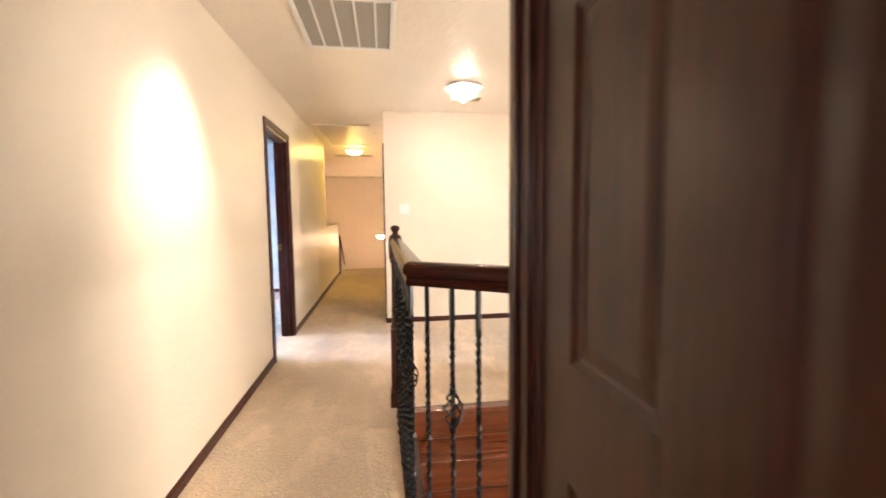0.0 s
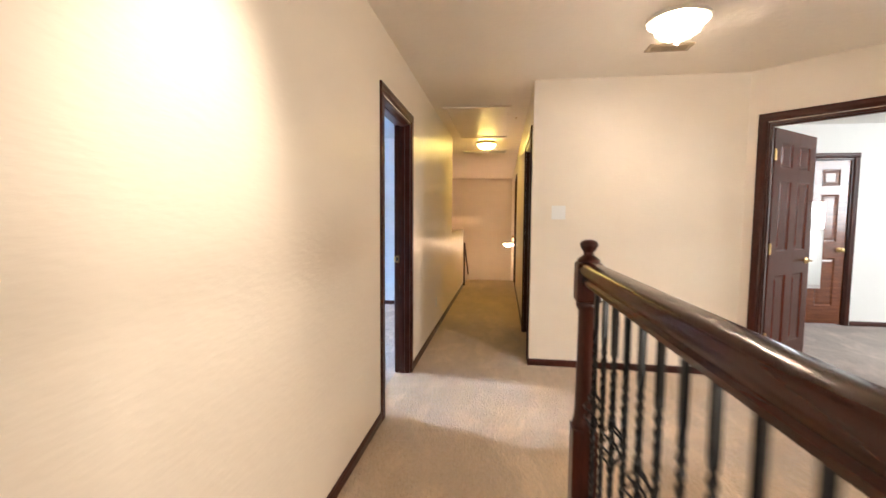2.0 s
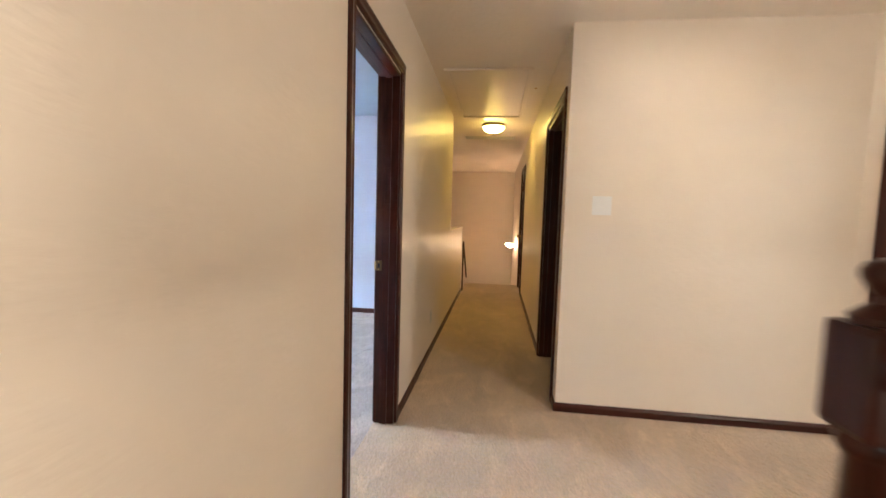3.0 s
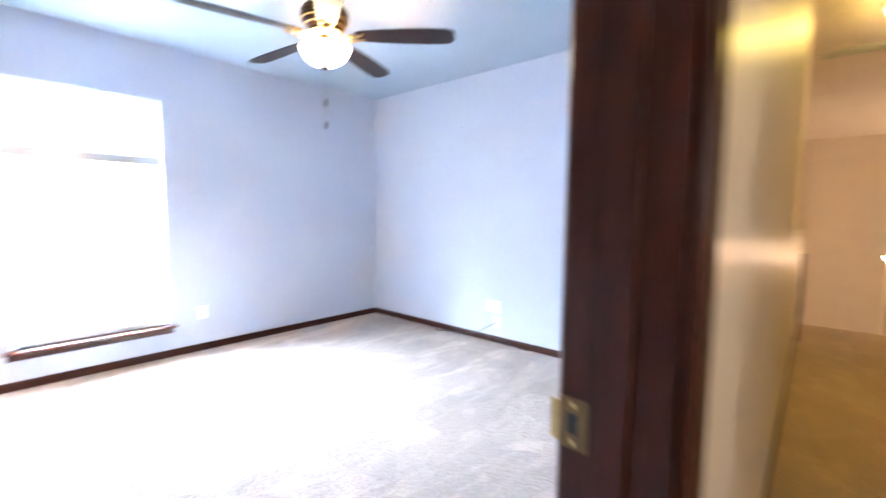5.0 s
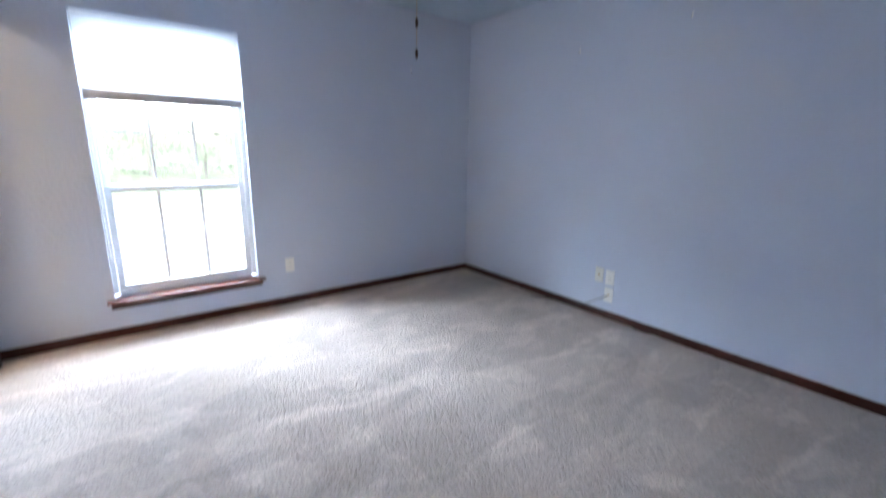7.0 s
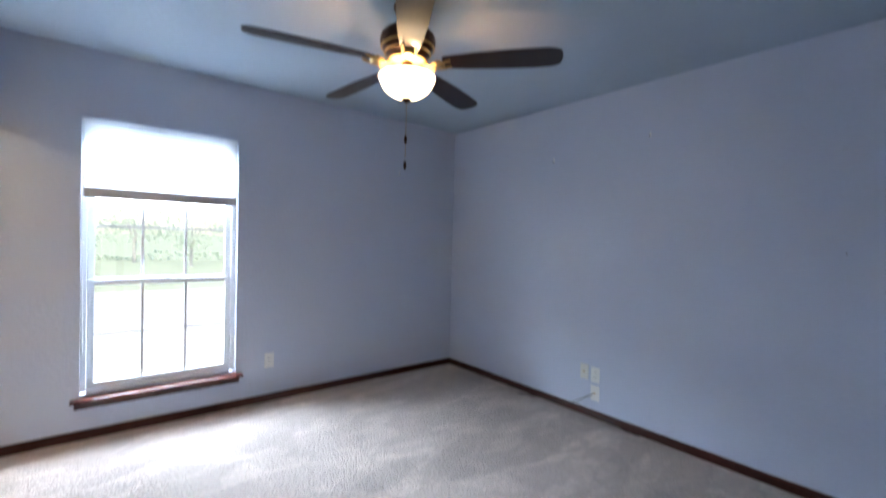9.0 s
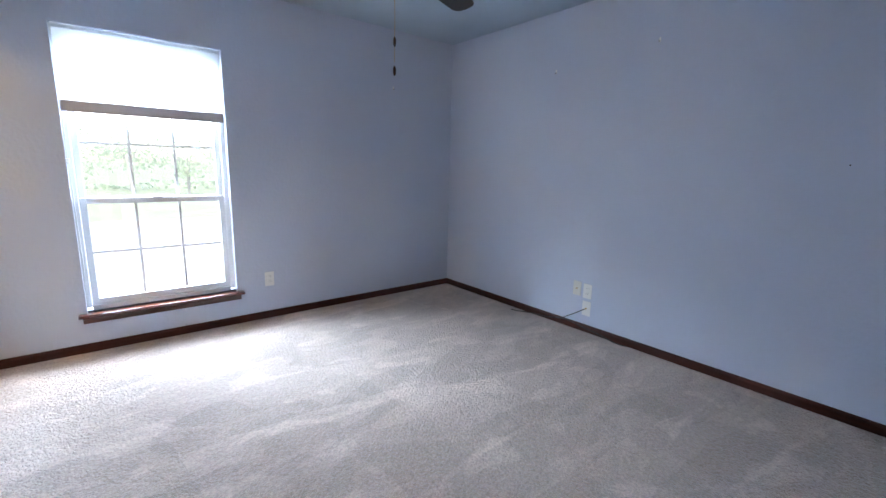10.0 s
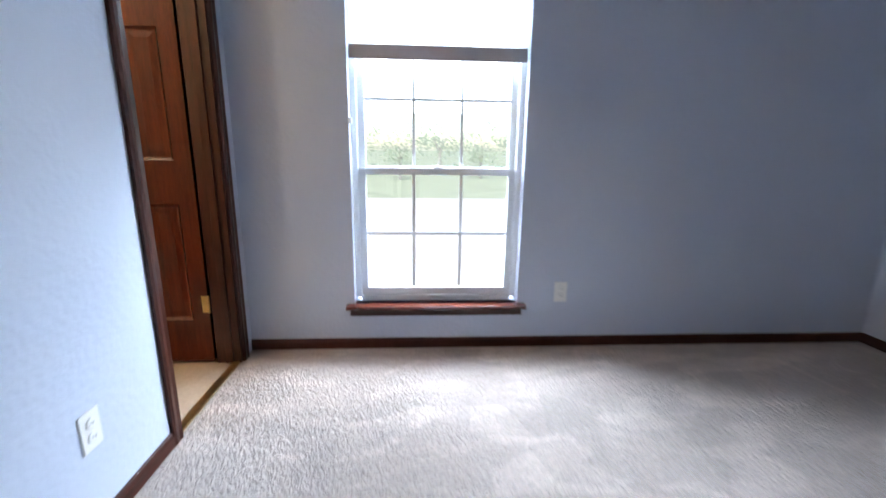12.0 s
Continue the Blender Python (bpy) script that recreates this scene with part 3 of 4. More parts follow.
# far door of the east room, with a tall mirror
door_frame("door_frame_east_far", pose(4.14, 7.35, 0), 0.76, 2.03, 0.10, "reddish brown door frame in the east room", faces=(0,))
panel_door(pose(4.16, 7.37, 0), 0.72, 2.01, "closed reddish brown six-panel door in the east room", handle="knob", wood=TREAD, hinge_z=())
mirror_mat = mat("silvered_mirror", (0.85, 0.87, 0.88), 0.03, metal=1.0, dark=0.98, scale=3)
mir = thing("door_mirror", (4.52, 7.355, 0.45), "tall frameless mirror hung on the far door", "mirror")
part("glass", boxes(((-0.30, -0.008, 0), (0.10, -0.002, 1.06)), bevel=0.002), mirror_mat, mir)
for z in (0.02, 1.04):
    part("clip", boxes(((-0.13, -0.011, z - 0.015), (-0.09, -0.0085, z + 0.015)), bevel=0.001), PLASTIC, mir)

# ---------- skirting ----------
for a, b, material in (
        ((0, 1.25, 0), (0, 4.079, 0), WOOD_Y), ((0, 4.997, 0), (0, 9.59, 0), WOOD_Y),
        ((0.985, 9.46, 0), (0.985, 6.46, 0), WOOD_Y),
        ((0.985, 5.29, 0), (2.66, 5.29, 0), WOOD_X),
        ((-0.12, 7.66, 0), (-0.12, 5.003, 0), WOOD_Y), ((-3.765, 7.66, 0), (-0.132, 7.66, 0), WOOD_X),
        ((-3.765, 4.07, 0), (-3.765, 7.648, 0), WOOD_Y), ((-0.132, 4.07, 0), (-2.995, 4.07, 0), WOOD_X),
        ((2.835, 7.35, 0), (4.07, 7.35, 0), WOOD_X), ((4.97, 7.35, 0), (7.2, 7.35, 0), WOOD_X)):
    skirting(a, b, material, SKIRT_LABEL)
bm = bmesh.new()
sweep(bm, SKIRT, (0.985, 5.41, 0), (0.985, 5.278, 0))
tagged(finish("baseboard", bm, WOOD_Y), SKIRT_LABEL, "baseboard", kind="structure")
sk = skirting((1.005, 0, 0), (2.25, 0, 0), WOOD_X, SKIRT_LABEL)
sk.matrix_world = SLANT

# ---------- stairs ----------
RISE, RUN = 0.185, 0.26
stair = thing("staircase", (1.13, 3.0, 0), "glossy red-brown wooden stairs going down from the landing", "stairs")
for i in range(7):
    y = -RUN * i
    part("riser", boxes(((0.004, y - 0.02, -RISE * (i + 1)), (0.996, y, -RISE * i - 0.03))), TREAD, stair)
    part("tread", boxes(((0.0, y - RUN - 0.0 if i else -0.03, -RISE * i - 0.03), (1.0, y + 0.025 if i else 0.06, -RISE * i + (0.004 if i == 0 else 0))), bevel=0.006) if i == 0 else
         boxes(((0.0, y - 0.03, -RISE * i - 0.03), (1.0, y + RUN - 0.021, -RISE * i)), bevel=0.006), TREAD, stair)
part("lower_landing", boxes(((0.0, -1.72, -RISE * 7 - 0.03), (1.0, -RUN * 6 - 0.022, -RISE * 7)), bevel=0.004), TREAD, stair)
part("stringer", boxes(((-0.02, -1.72, -1.6), (-0.001, -0.001, -0.02))), TREAD, stair)
part("stringer", boxes(((1.001, -1.72, -1.6), (1.03, -0.001, -1.05)), ((1.001, -0.55, -1.05), (1.03, -0.001, -0.02))), TREAD, stair)

# far stairs
far = thing("far_staircase", (0.0, 10.49, 0), "carpeted stairs going down at the corridor end", "stairs")
for i in range(13):
    part("step", boxes(((0.003, 0.24 * i + 0.003, -RISE * (i + 1) - 0.3), (0.98, 0.24 * (i + 1), -RISE * (i + 1)))), CARPET, far)

# ---------- railings ----------
RAIL = [(0.028, 0), (0.030, 0.012), (0.024, 0.020), (0.026, 0.028), (0.035, 0.034), (0.038, 0.048), (0.035, 0.060), (0.028, 0.068), (0.014, 0.073), (0, 0.074),
        (-0.014, 0.073), (-0.028, 0.068), (-0.035, 0.060), (-0.038, 0.048), (-0.035, 0.034), (-0.026, 0.028), (-0.024, 0.020), (-0.030, 0.012), (-0.028, 0)]
RAIL_Z = 1.055


def newel(rail, at, base_z=0.0):
    """Square block, turned shaft, square head and a ball finial."""
    x, y = at
    bm = bmesh.new()
    box(bm, (-0.043, -0.043, base_z), (0.043, 0.043, 0.53), 0.004)
    box(bm, (-0.050, -0.050, base_z), (0.050, 0.050, base_z + 0.11), 0.006)
    part_ob = part("newel_post", bm, WOOD, rail)
    part_ob.location = (x, y, 0)
    bm = bmesh.new()
    lathe(bm, [(0.040, 0.53), (0.042, 0.545), (0.036, 0.56), (0.033, 0.60), (0.031, 0.80), (0.030, 0.955), (0.036, 0.963), (0.040, 0.975), (0.036, 0.986)], 20)
    part("shaft", bm, WOOD, part_ob, smooth=True)
    bm = bmesh.new()
    box(bm, (-0.043, -0.043, 0.986), (0.043, 0.043, 1.125), 0.010)
    part("head_block", bm, WOOD, part_ob)
    bm = bmesh.new()
    lathe(bm, [(0.038, 1.125), (0.039, 1.134), (0.030, 1.142), (0.019, 1.150), (0.017, 1.160), (0.024, 1.170), (0.030, 1.181), (0.031, 1.190), (0.026, 1.199), (0.012, 1.205), (0.002, 1.206)], 20)
    part("finial", bm, WOOD, part_ob, smooth=True)
    return part_ob


def twisted_bar(z0, z1, turn0, turn1, turns, half=0.0065):
    bm = bmesh.new()
    rings = []
    steps = 44
    for i in range(steps + 1):
        z = z0 + (z1 - z0) * i / steps
        u = min(1.0, max(0.0, (z - turn0) / (turn1 - turn0)))
        a = 2 * math.pi * turns * u
        rings.append([bm.verts.new((half * 1.414 * math.cos(a + k * math.pi / 2 + math.pi / 4), half * 1.414 * math.sin(a + k * math.pi / 2 + math.pi / 4), z)) for k in range(4)])
    for a, b in zip(rings, rings[1:]):
        for k in range(4):
            bm.faces.new((a[k], a[(k + 1) % 4], b[(k + 1) % 4], b[k]))
    bm.faces.new(rings[0][::-1])
    bm.faces.new(rings[-1])
    box(bm, (-0.012, -0.012, z0), (0.012, 0.012, z0 + 0.022), 0.003)
    return bm


def basket_mesh():
    bm = bmesh.new()
    for k in range(4):
        pts = []
        for i in range(13):
            u = i / 12
            r = 0.004 + 0.027 * math.sin(math.pi * u) ** 0.8
            a = k * math.pi / 2 + 1.5 * math.pi * u
            pts.append((r * math.cos(a), r * math.sin(a), 0.610 + 0.115 * u))
        tube(bm, pts, 0.0035, 6)
    lathe(bm, [(0.009, 0.595), (0.011, 0.603), (0.009, 0.613)], 10)
    lathe(bm, [(0.009, 0.721), (0.011, 0.729), (0.009, 0.739)], 10)
    return bm


def mesh_of(bm, name, material, smooth=False):
    ob = finish(name, bm, material, smooth)
    me = ob.data
    bpy.data.objects.remove(ob)
    return me


BAR = mesh_of(twisted_bar(0, RAIL_Z + 0.002, 0.10, 0.92, 7), "baluster", IRON)
BASKET = mesh_of(basket_mesh(), "basket", IRON, True)


def balusters(rail, a, b, count, first=0, drop=(0, 0)):
    """Iron bars between a and b; every other one carries a basket. drop: how far the foot sinks at a and b."""
    for i in range(count):
        u = (i + 0.5) / count
        ob = new("baluster", BAR)
        ob.parent = rail
        ob.location = (a[0] + (b[0] - a[0]) * u, a[1] + (b[1] - a[1]) * u, drop[0] + (drop[1] - drop[0]) * u)
        ob.rotation_euler = (0, 0, 0.3 * (i % 3))
        if (i + first) % 2 == 0:
            k = new("basket", BASKET)
            k.parent = ob


def rail_piece(rail, a, b, material):
    bm = bmesh.new()
    sweep(bm, RAIL, a, b)
    return part("handrail", bm, material, rail, smooth=True)


N1, CORNER, N4 = (1.042, 3.11), (1.065, 1.675), (1.38, 1.45)
N2, N3 = (2.15, 3.10), (3.43, 4.48)
r1 = thing("landing_railing", (0, 0, 0), "dark cherry railing with twisted black iron balusters along the landing", "railing")
newel(r1, N1)
newel(r1, N4)
rail_piece(r1, (N1[0], N1[1] - 0.04, RAIL_Z), (*CORNER, RAIL_Z), RAILWOOD_Y)
rail_piece(r1, (CORNER[0] - 0.012, CORNER[1] + 0.012, RAIL_Z), (N4[0] - 0.03, N4[1] + 0.03, RAIL_Z), RAILWOOD_X)
balusters(r1, (1.035, 2.983), (1.061, 1.753), 12)
balusters(r1, CORNER, (1.28, 1.525), 3, 1)
bm = bmesh.new()
sweep(bm, [(0.05, -0.02), (0.05, 0.008), (-0.045, 0.008), (-0.045, -0.02)], (1.078, 3.02, 0.002), (1.095, 1.70, 0.002))
part("shoe_plate", bm, RAILWOOD_Y, r1)

r2 = thing("stair_railing", (0, 0, 0), "dark cherry stair rail with twisted black iron balusters going down", "railing")
newel(r2, N2)
fall = RISE / RUN
y_low = 1.45
rail_piece(r2, (N2[0], N2[1] - 0.03, RAIL_Z - 0.02), (N2[0], y_low, RAIL_Z - 0.02 - (N2[1] - y_low) * fall), RAILWOOD_Y)
balusters(r2, (N2[0], N2[1] - 0.03), (N2[0], y_low), 12, 1, (-0.03, -(N2[1] - y_low) * fall - 0.02))
bm = bmesh.new()
sweep(bm, [(0.03, -0.16), (0.03, 0.01), (-0.03, 0.01), (-0.03, -0.16)], (N2[0], N2[1] - 0.05, -0.03), (N2[0], y_low, -(N2[1] - y_low) * fall - 0.02))
part("skirt_board", bm, RAILWOOD_Y, r2)

r3 = thing("gallery_railing", (0, 0, 0), "dark cherry gallery rail with twisted black iron balusters above the foyer", "railing")
newel(r3, N3)
rail_piece(r3, (N2[0] + 0.04, N2[1] + 0.05, RAIL_Z), (N3[0] - 0.02, N3[1] - 0.025, RAIL_Z), RAILWOOD_X)
balusters(r3, N2, N3, 16, 1)
bm = bmesh.new()
sweep(bm, [(0.05, -0.02), (0.05, 0.012), (-0.05, 0.012), (-0.05, -0.02)], (N2[0] + 0.05, N2[1] + 0.06, 0.002), (N3[0] - 0.04, N3[1] - 0.05, 0.002))
part("shoe_plate", bm, RAILWOOD_X, r3)

# half wall cap and the short rail at its end
bm = boxes(((-0.115, 7.775, 1.061), (0.012, 9.61, 1.083)), bevel=0.004)
tagged(finish("half_wall_cap", bm, CREAM), "cream painted cap on the half wall", "wall cap", kind="structure")
r4 = thing("far_handrail", (0.02, 9.63, 0), "short dark wooden handrail sloping down at the far stairs", "handrail")
bm = bmesh.new()
tube(bm, [(0.0, 0.012, 0.82), (0.0, 0.06, 0.78), (0.0, 0.95, 0.10)], 0.015, 10)
part("handrail", bm, WOOD_Y, r4, smooth=True)
part("post", boxes(((-0.013, -0.005, 0), (0.013, 0.020, 0.83)), bevel=0.003), WOOD, r4)

# ---------- ceiling fixtures of the hall ----------


def flush_lamp(at, radius, glass, label):
    lampthing = thing("ceiling_lamp", at, label, "ceiling lamp")
    bm = bmesh.new()
    lathe(bm, [(radius * 0.98, 0), (radius * 1.02, -0.012), (radius * 0.97, -0.030), (radius * 0.90, -0.034)], 28)
    part("base", bm, BRASS, lampthing, "brass base ring", True)
    bm = bmesh.new()
    lathe(bm, [(radius * 0.93, -0.032), (radius * 0.90, -0.050), (radius * 0.76, -0.075), (radius * 0.5, -0.095), (radius * 0.2, -0.104), (0.004, -0.106)], 28)
    part("glass_bowl", bm, glass, lampthing, "lit frosted glass bowl", True)
    bm = bmesh.new()
    lathe(bm, [(0.010, -0.104), (0.012, -0.112), (0.006, -0.120), (0.002, -0.128)], 12)
    part("finial", bm, BRASS, lampthing, smooth=True)
    return lampthing


flush_lamp((0.475, 8.16, H), 0.15, HALL_GLOW, "flush ceiling lamp with a lit frosted bowl")


def crystal_lamp(at):
    c = thing("crystal_ceiling_lamp", at, "flush ceiling lamp with tiers of lit crystal drops", "ceiling lamp")
    bm = bmesh.new()
    lathe(bm, [(0.160, 0), (0.168, -0.006), (0.170, -0.026), (0.164, -0.028), (0.160, -0.016), (0.10, -0.014)], 36)
    part("back_plate", bm, NICKEL, c, "pale round back plate", True)
    bm = bmesh.new()
    lathe(bm, [(0.066, -0.042), (0.062, -0.060), (0.046, -0.074), (0.024, -0.081), (0.004, -0.083)], 24, lid=False)
    part("lit_core", bm, CRYSTAL_GLOW, c, "glowing core", True)
    bm = bmesh.new()
    top, low = bm.verts.new((0, 0, 0.020)), bm.verts.new((0, 0, -0.032))
    ring = [bm.verts.new((0.010 * math.cos(k * math.pi / 3), 0.010 * math.sin(k * math.pi / 3), 0)) for k in range(6)]
    for k in range(6):
        bm.faces.new((top, ring[k], ring[(k + 1) % 6]))
        bm.faces.new((low, ring[(k + 1) % 6], ring[k]))
    drop = mesh_of(bm, "crystal_drop", CRYSTAL)
    for tier, (r, z, n) in enumerate(((0.126, -0.042, 28), (0.114, -0.064, 24), (0.094, -0.083, 18), (0.064, -0.098, 12), (0.030, -0.107, 6))):
        for i in range(n):
            a = 2 * math.pi * (i + 0.5 * (tier % 2)) / n
            d = new("crystal_drop", drop)
            d.parent = c
            d.matrix_local = pose(r * math.cos(a), r * math.sin(a), z, 0, 0, math.degrees(a)) @ Matrix.Scale(0.85 + 0.15 * ((i * 7) % 3), 4)
    bm = bmesh.new()
    lathe(bm, [(0.004, -0.108), (0.012, -0.132), (0.014, -0.142), (0.008, -0.151), (0.002, -0.157)], 10)
    part("end_drop", bm, CRYSTAL, c)
    return c


crystal_lamp((1.72, 4.26, H))


def return_vent():
    v = thing("return_air_vent", (0.773, 3.11, H), "large white-framed return air grille in the ceiling", "vent")
    w, l = 0.29, 0.36
    part("filter_mesh", boxes(((-w + 0.02, -l + 0.02, -0.004), (w - 0.02, l - 0.02, 0.0))), VENT, v, "grey filter mesh")
    for x0, x1, y0, y1 in ((-w, -w + 0.028, -l, l), (w - 0.028, w, -l, l), (-w + 0.028, w - 0.028, -l, -l + 0.028), (-w + 0.028, w - 0.028, l - 0.028, l)):
        part("frame", boxes(((x0, y0, -0.014), (x1, y1, 0)), bevel=0.003), PLASTIC, v)
    for k in range(1, 5):
        x = -w + 2 * w * k / 5
        part("bar", boxes(((x - 0.007, -l + 0.028, -0.012), (x + 0.007, l - 0.028, -0.004)), bevel=0.002), PLASTIC, v)
    for k in range(34):
        y = -l + 0.04 + (2 * l - 0.08) * k / 33
        part("louvre", boxes(((-w + 0.03, y - 0.006, -0.0075), (w - 0.03, y + 0.002, -0.0042))), VENT, v)
    return v


return_vent()


def register(at, sx, sy, label, material):
    v = thing("ceiling_register", at, label, "vent")
    part("frame", boxes(((-sx, -sy, -0.008), (sx, -sy + 0.02, 0)), ((-sx, sy - 0.02, -0.008), (sx, sy, 0)), ((-sx, -sy + 0.02, -0.008), (-sx + 0.02, sy - 0.02, 0)), ((sx - 0.02, -sy + 0.02, -0.008), (sx, sy - 0.02, 0))), material, v)
    part("backing", boxes(((-sx + 0.02, -sy + 0.02, -0.002), (sx - 0.02, sy - 0.02, 0))), VENT, v)
    n = max(3, int(sy * 2 / 0.025))
    for k in range(n):
        y = -sy + 0.025 + (2 * sy - 0.05) * k / (n - 1)
        part("slat", boxes(((-sx + 0.02, y - 0.004, -0.010), (sx - 0.02, y + 0.004, -0.003))), material, v)
    return v


register((1.83, 4.70, H), 0.14, 0.065, "small tan ceiling register beside the crystal lamp", TAN)
register((0.41, 9.05, H), 0.37, 0.10, "wide pale ceiling register in the corridor", IVORY)

# attic hatch: a plain panel inside a moulded frame
hatch = thing("attic_hatch", (0.45, 6.89, H), "cream attic hatch with a moulded frame in the corridor ceiling", "hatch", kind="structure")
for x0, x1, y0, y1 in ((-0.36, -0.32, -0.83, 0.83), (0.32, 0.36, -0.83, 0.83), (-0.32, 0.32, -0.83, -0.79), (-0.32, 0.32, 0.79, 0.83)):
    part("trim", boxes(((x0, y0, -0.016), (x1, y1, 0)), bevel=0.004), CEIL, hatch)
part("panel", boxes(((-0.315, -0.785, -0.004), (0.315, 0.785, 0))), CEIL, hatch)
part("pull_ring", lathe(bmesh.new(), [(0.012, -0.012), (0.014, -0.008), (0.012, -0.004)], 12, (0.42, -0.3, 0)), BRASS, hatch)

# recessed eyeball lamp above the landing
eye = thing("recessed_spotlight", (0.64, 2.52, H), "white recessed eyeball spotlight in the ceiling", "spotlight")
bm = bmesh.new()
for i in range(28):
    a0, a1 = 2 * math.pi * i / 28, 2 * math.pi * (i + 1) / 28
    for (r0, z0), (r1, z1) in (((0.055, -0.001), (0.075, -0.010)), ((0.075, -0.010), (0.090, 0.0))):
        bm.faces.new([bm.verts.new((r * math.cos(a), r * math.sin(a), z)) for r, z, a in ((r0, z0, a0), (r0, z0, a1), (r1, z1, a1), (r1, z1, a0))])
bmesh.ops.remove_doubles(bm, verts=bm.verts, dist=1e-5)
part("trim_ring", bm, PLASTIC, eye, smooth=True)

# ---------- wall plates ----------


def wall_plate(m, w, h, label, material, kind):
    """A plate on a wall; local -y faces the room."""
    p = thing("wall_plate" if kind == "jack" else ("light_switch" if kind == "switch" else "power_outlet"), (0, 0, 0), label, "wall plate", m=m)
    bm = bmesh.new()
    box(bm, (-w / 2, -0.005, -h / 2), (w / 2, 0, h / 2), 0.002)
    part("plate", bm, material, p)
    if kind == "switch":
        for x in (-0.023, 0.023):
            part("toggle", boxes(((x - 0.005, -0.016, -0.004), (x + 0.005, -0.005, 0.012)), bevel=0.0015), material, p)
    elif kind == "outlet":
        for z in (-0.021, 0.021):
            s = part("socket", lathe(bmesh.new(), [(0.017, 0), (0.017, 0.003), (0.015, 0.004)], 16), material, p)
            s.matrix_local = pose(0, -0.005, z, 90)
            for x in (-0.006, 0.006):
                part("slot", boxes(((x - 0.001, -0.0095, z - 0.003), (x + 0.001, -0.0088, z + 0.005))), BLACK, p)
    else:
        s = part("jack", lathe(bmesh.new(), [(0.006, 0), (0.006, 0.008), (0.003, 0.009)], 10), BRASS, p)
        s.matrix_local = pose(0, -0.005, 0, 90)
    return p


wall_plate(pose(1.207, 5.29, 1.335), 0.116, 0.116, "white double light switch on the hall wall", PLASTIC, "switch")
wall_plate(pose(-3.765, 5.787, 0.325, 0, 0, 90), 0.072, 0.116, "white power outlet on the blue window wall", PLASTIC, "outlet")
wall_plate(pose(-2.631, 4.07, 0.318, 0, 0, 180), 0.072, 0.116, "white power outlet low on the blue wall", PLASTIC, "outlet")
wall_plate(pose(-2.14, 7.66, 0.332), 0.070, 0.114, "ivory antenna plate on the blue wall", IVORY, "jack")
wall_plate(pose(-2.048, 7.66, 0.326), 0.072, 0.116, "white power outlet on the blue wall", PLASTIC, "outlet")
wall_plate(pose(-2.045, 7.66, 0.188), 0.072, 0.116, "white cable plate just above the baseboard", PLASTIC, "jack")
wall_plate(pose(0, 6.3, 0.33, 0, 0, 90), 0.072, 0.116, "cream power outlet low in the corridor", IVORY, "outlet")

# cables at the foot of the blue wall
cable = thing("black_cable", (-2.03, 7.648, 0.0), "black cable hanging from a wall plate and lying along the baseboard", "cable")
pts = []
for i in range(25):
    u = i / 24
    pts.append((-0.02 - 0.24 * u, -0.006 - 0.055 * math.sin(math.pi * u) - 0.02 * u, 0.185 * (1 - u) ** 1.3 + 0.066 * u * (1 - 0.2 * u)))
part("drop", tube(bmesh.new(), pts, 0.0035, 6), BLACK, cable)
pts = [(0.35 - 1.05 * i / 30, -0.024 - 0.012 * math.sin(i * 0.7) - (0.05 * (i - 24) / 6 if i > 24 else 0), 0.008 + 0.050 * math.exp(-((i - 14) / 7.0) ** 2)) for i in range(31)]
part("run", tube(bmesh.new(), pts, 0.004, 6), BLACK, cable)

# small hooks left in the walls
def wall_hook(m):
    k = thing("wall_hook", (0, 0, 0), "small metal picture hook still in the blue wall", "hook", group="picture hooks", m=m)
    part("plate", boxes(((-0.005, -0.002, -0.016), (0.005, 0, 0.016)), bevel=0.0006), PLASTIC, k)
    part("hook", tube(bmesh.new(), [(0, -0.002, -0.008), (0, -0.010, -0.014), (0, -0.014, -0.010), (0, -0.014, -0.004)], 0.002, 6), BRONZE, k)
    return k


wall_hook(pose(-1.70, 7.66, 2.078))
wall_hook(pose(-2.49, 7.66, 2.0))
wall_hook(pose(-3.765, 6.966, 1.945, 0, 0, 90))

nail = thing("nail", (-0.69, 7.66, 1.303), "small bare nail sticking out of the blue wall", "nail")
nail.matrix_world = pose(-0.69, 7.66, 1.303, 90)
part("shank", lathe(bmesh.new(), [(0.0016, 0.0), (0.0016, 0.012)], 8), BRONZE, nail)
part("head", lathe(bmesh.new(), [(0.0035, 0.012), (0.0038, 0.013), (0.003, 0.0145)], 10), BRONZE, nail)

# ---------- bedroom window ----------
Y0, Y1, Z0, Z1 = 4.642, 5.541, 0.262, 2.018
X = -3.765
win = thing("window_1", (X, Y0, Z0), "tall white sash window with thin grilles and a dark wooden sill", "window", kind="structure")
W, HH = Y1 - Y0, Z1 - Z0


def wpart(name, a, b, material, parent=win, bevel=0.002, label=""):
    """Local to the window: depth behind the wall face, along the wall, up."""
    return part(name, boxes(((-a[0], a[1], a[2]), (-b[0], b[1], b[2])), bevel=bevel), material, parent, label)


wpart("frame_side", (0.055, 0.0, 0.02), (0.128, 0.03, HH), VINYL)
wpart("frame_side", (0.055, W - 0.03, 0.02), (0.128, W, HH), VINYL)
wpart("frame_head", (0.055, 0.03, HH - 0.035), (0.128, W - 0.03, HH), VINYL)
wpart("frame_foot", (0.055, 0.03, 0.0), (0.128, W - 0.03, 0.03), VINYL)
meet = 0.98 - Z0


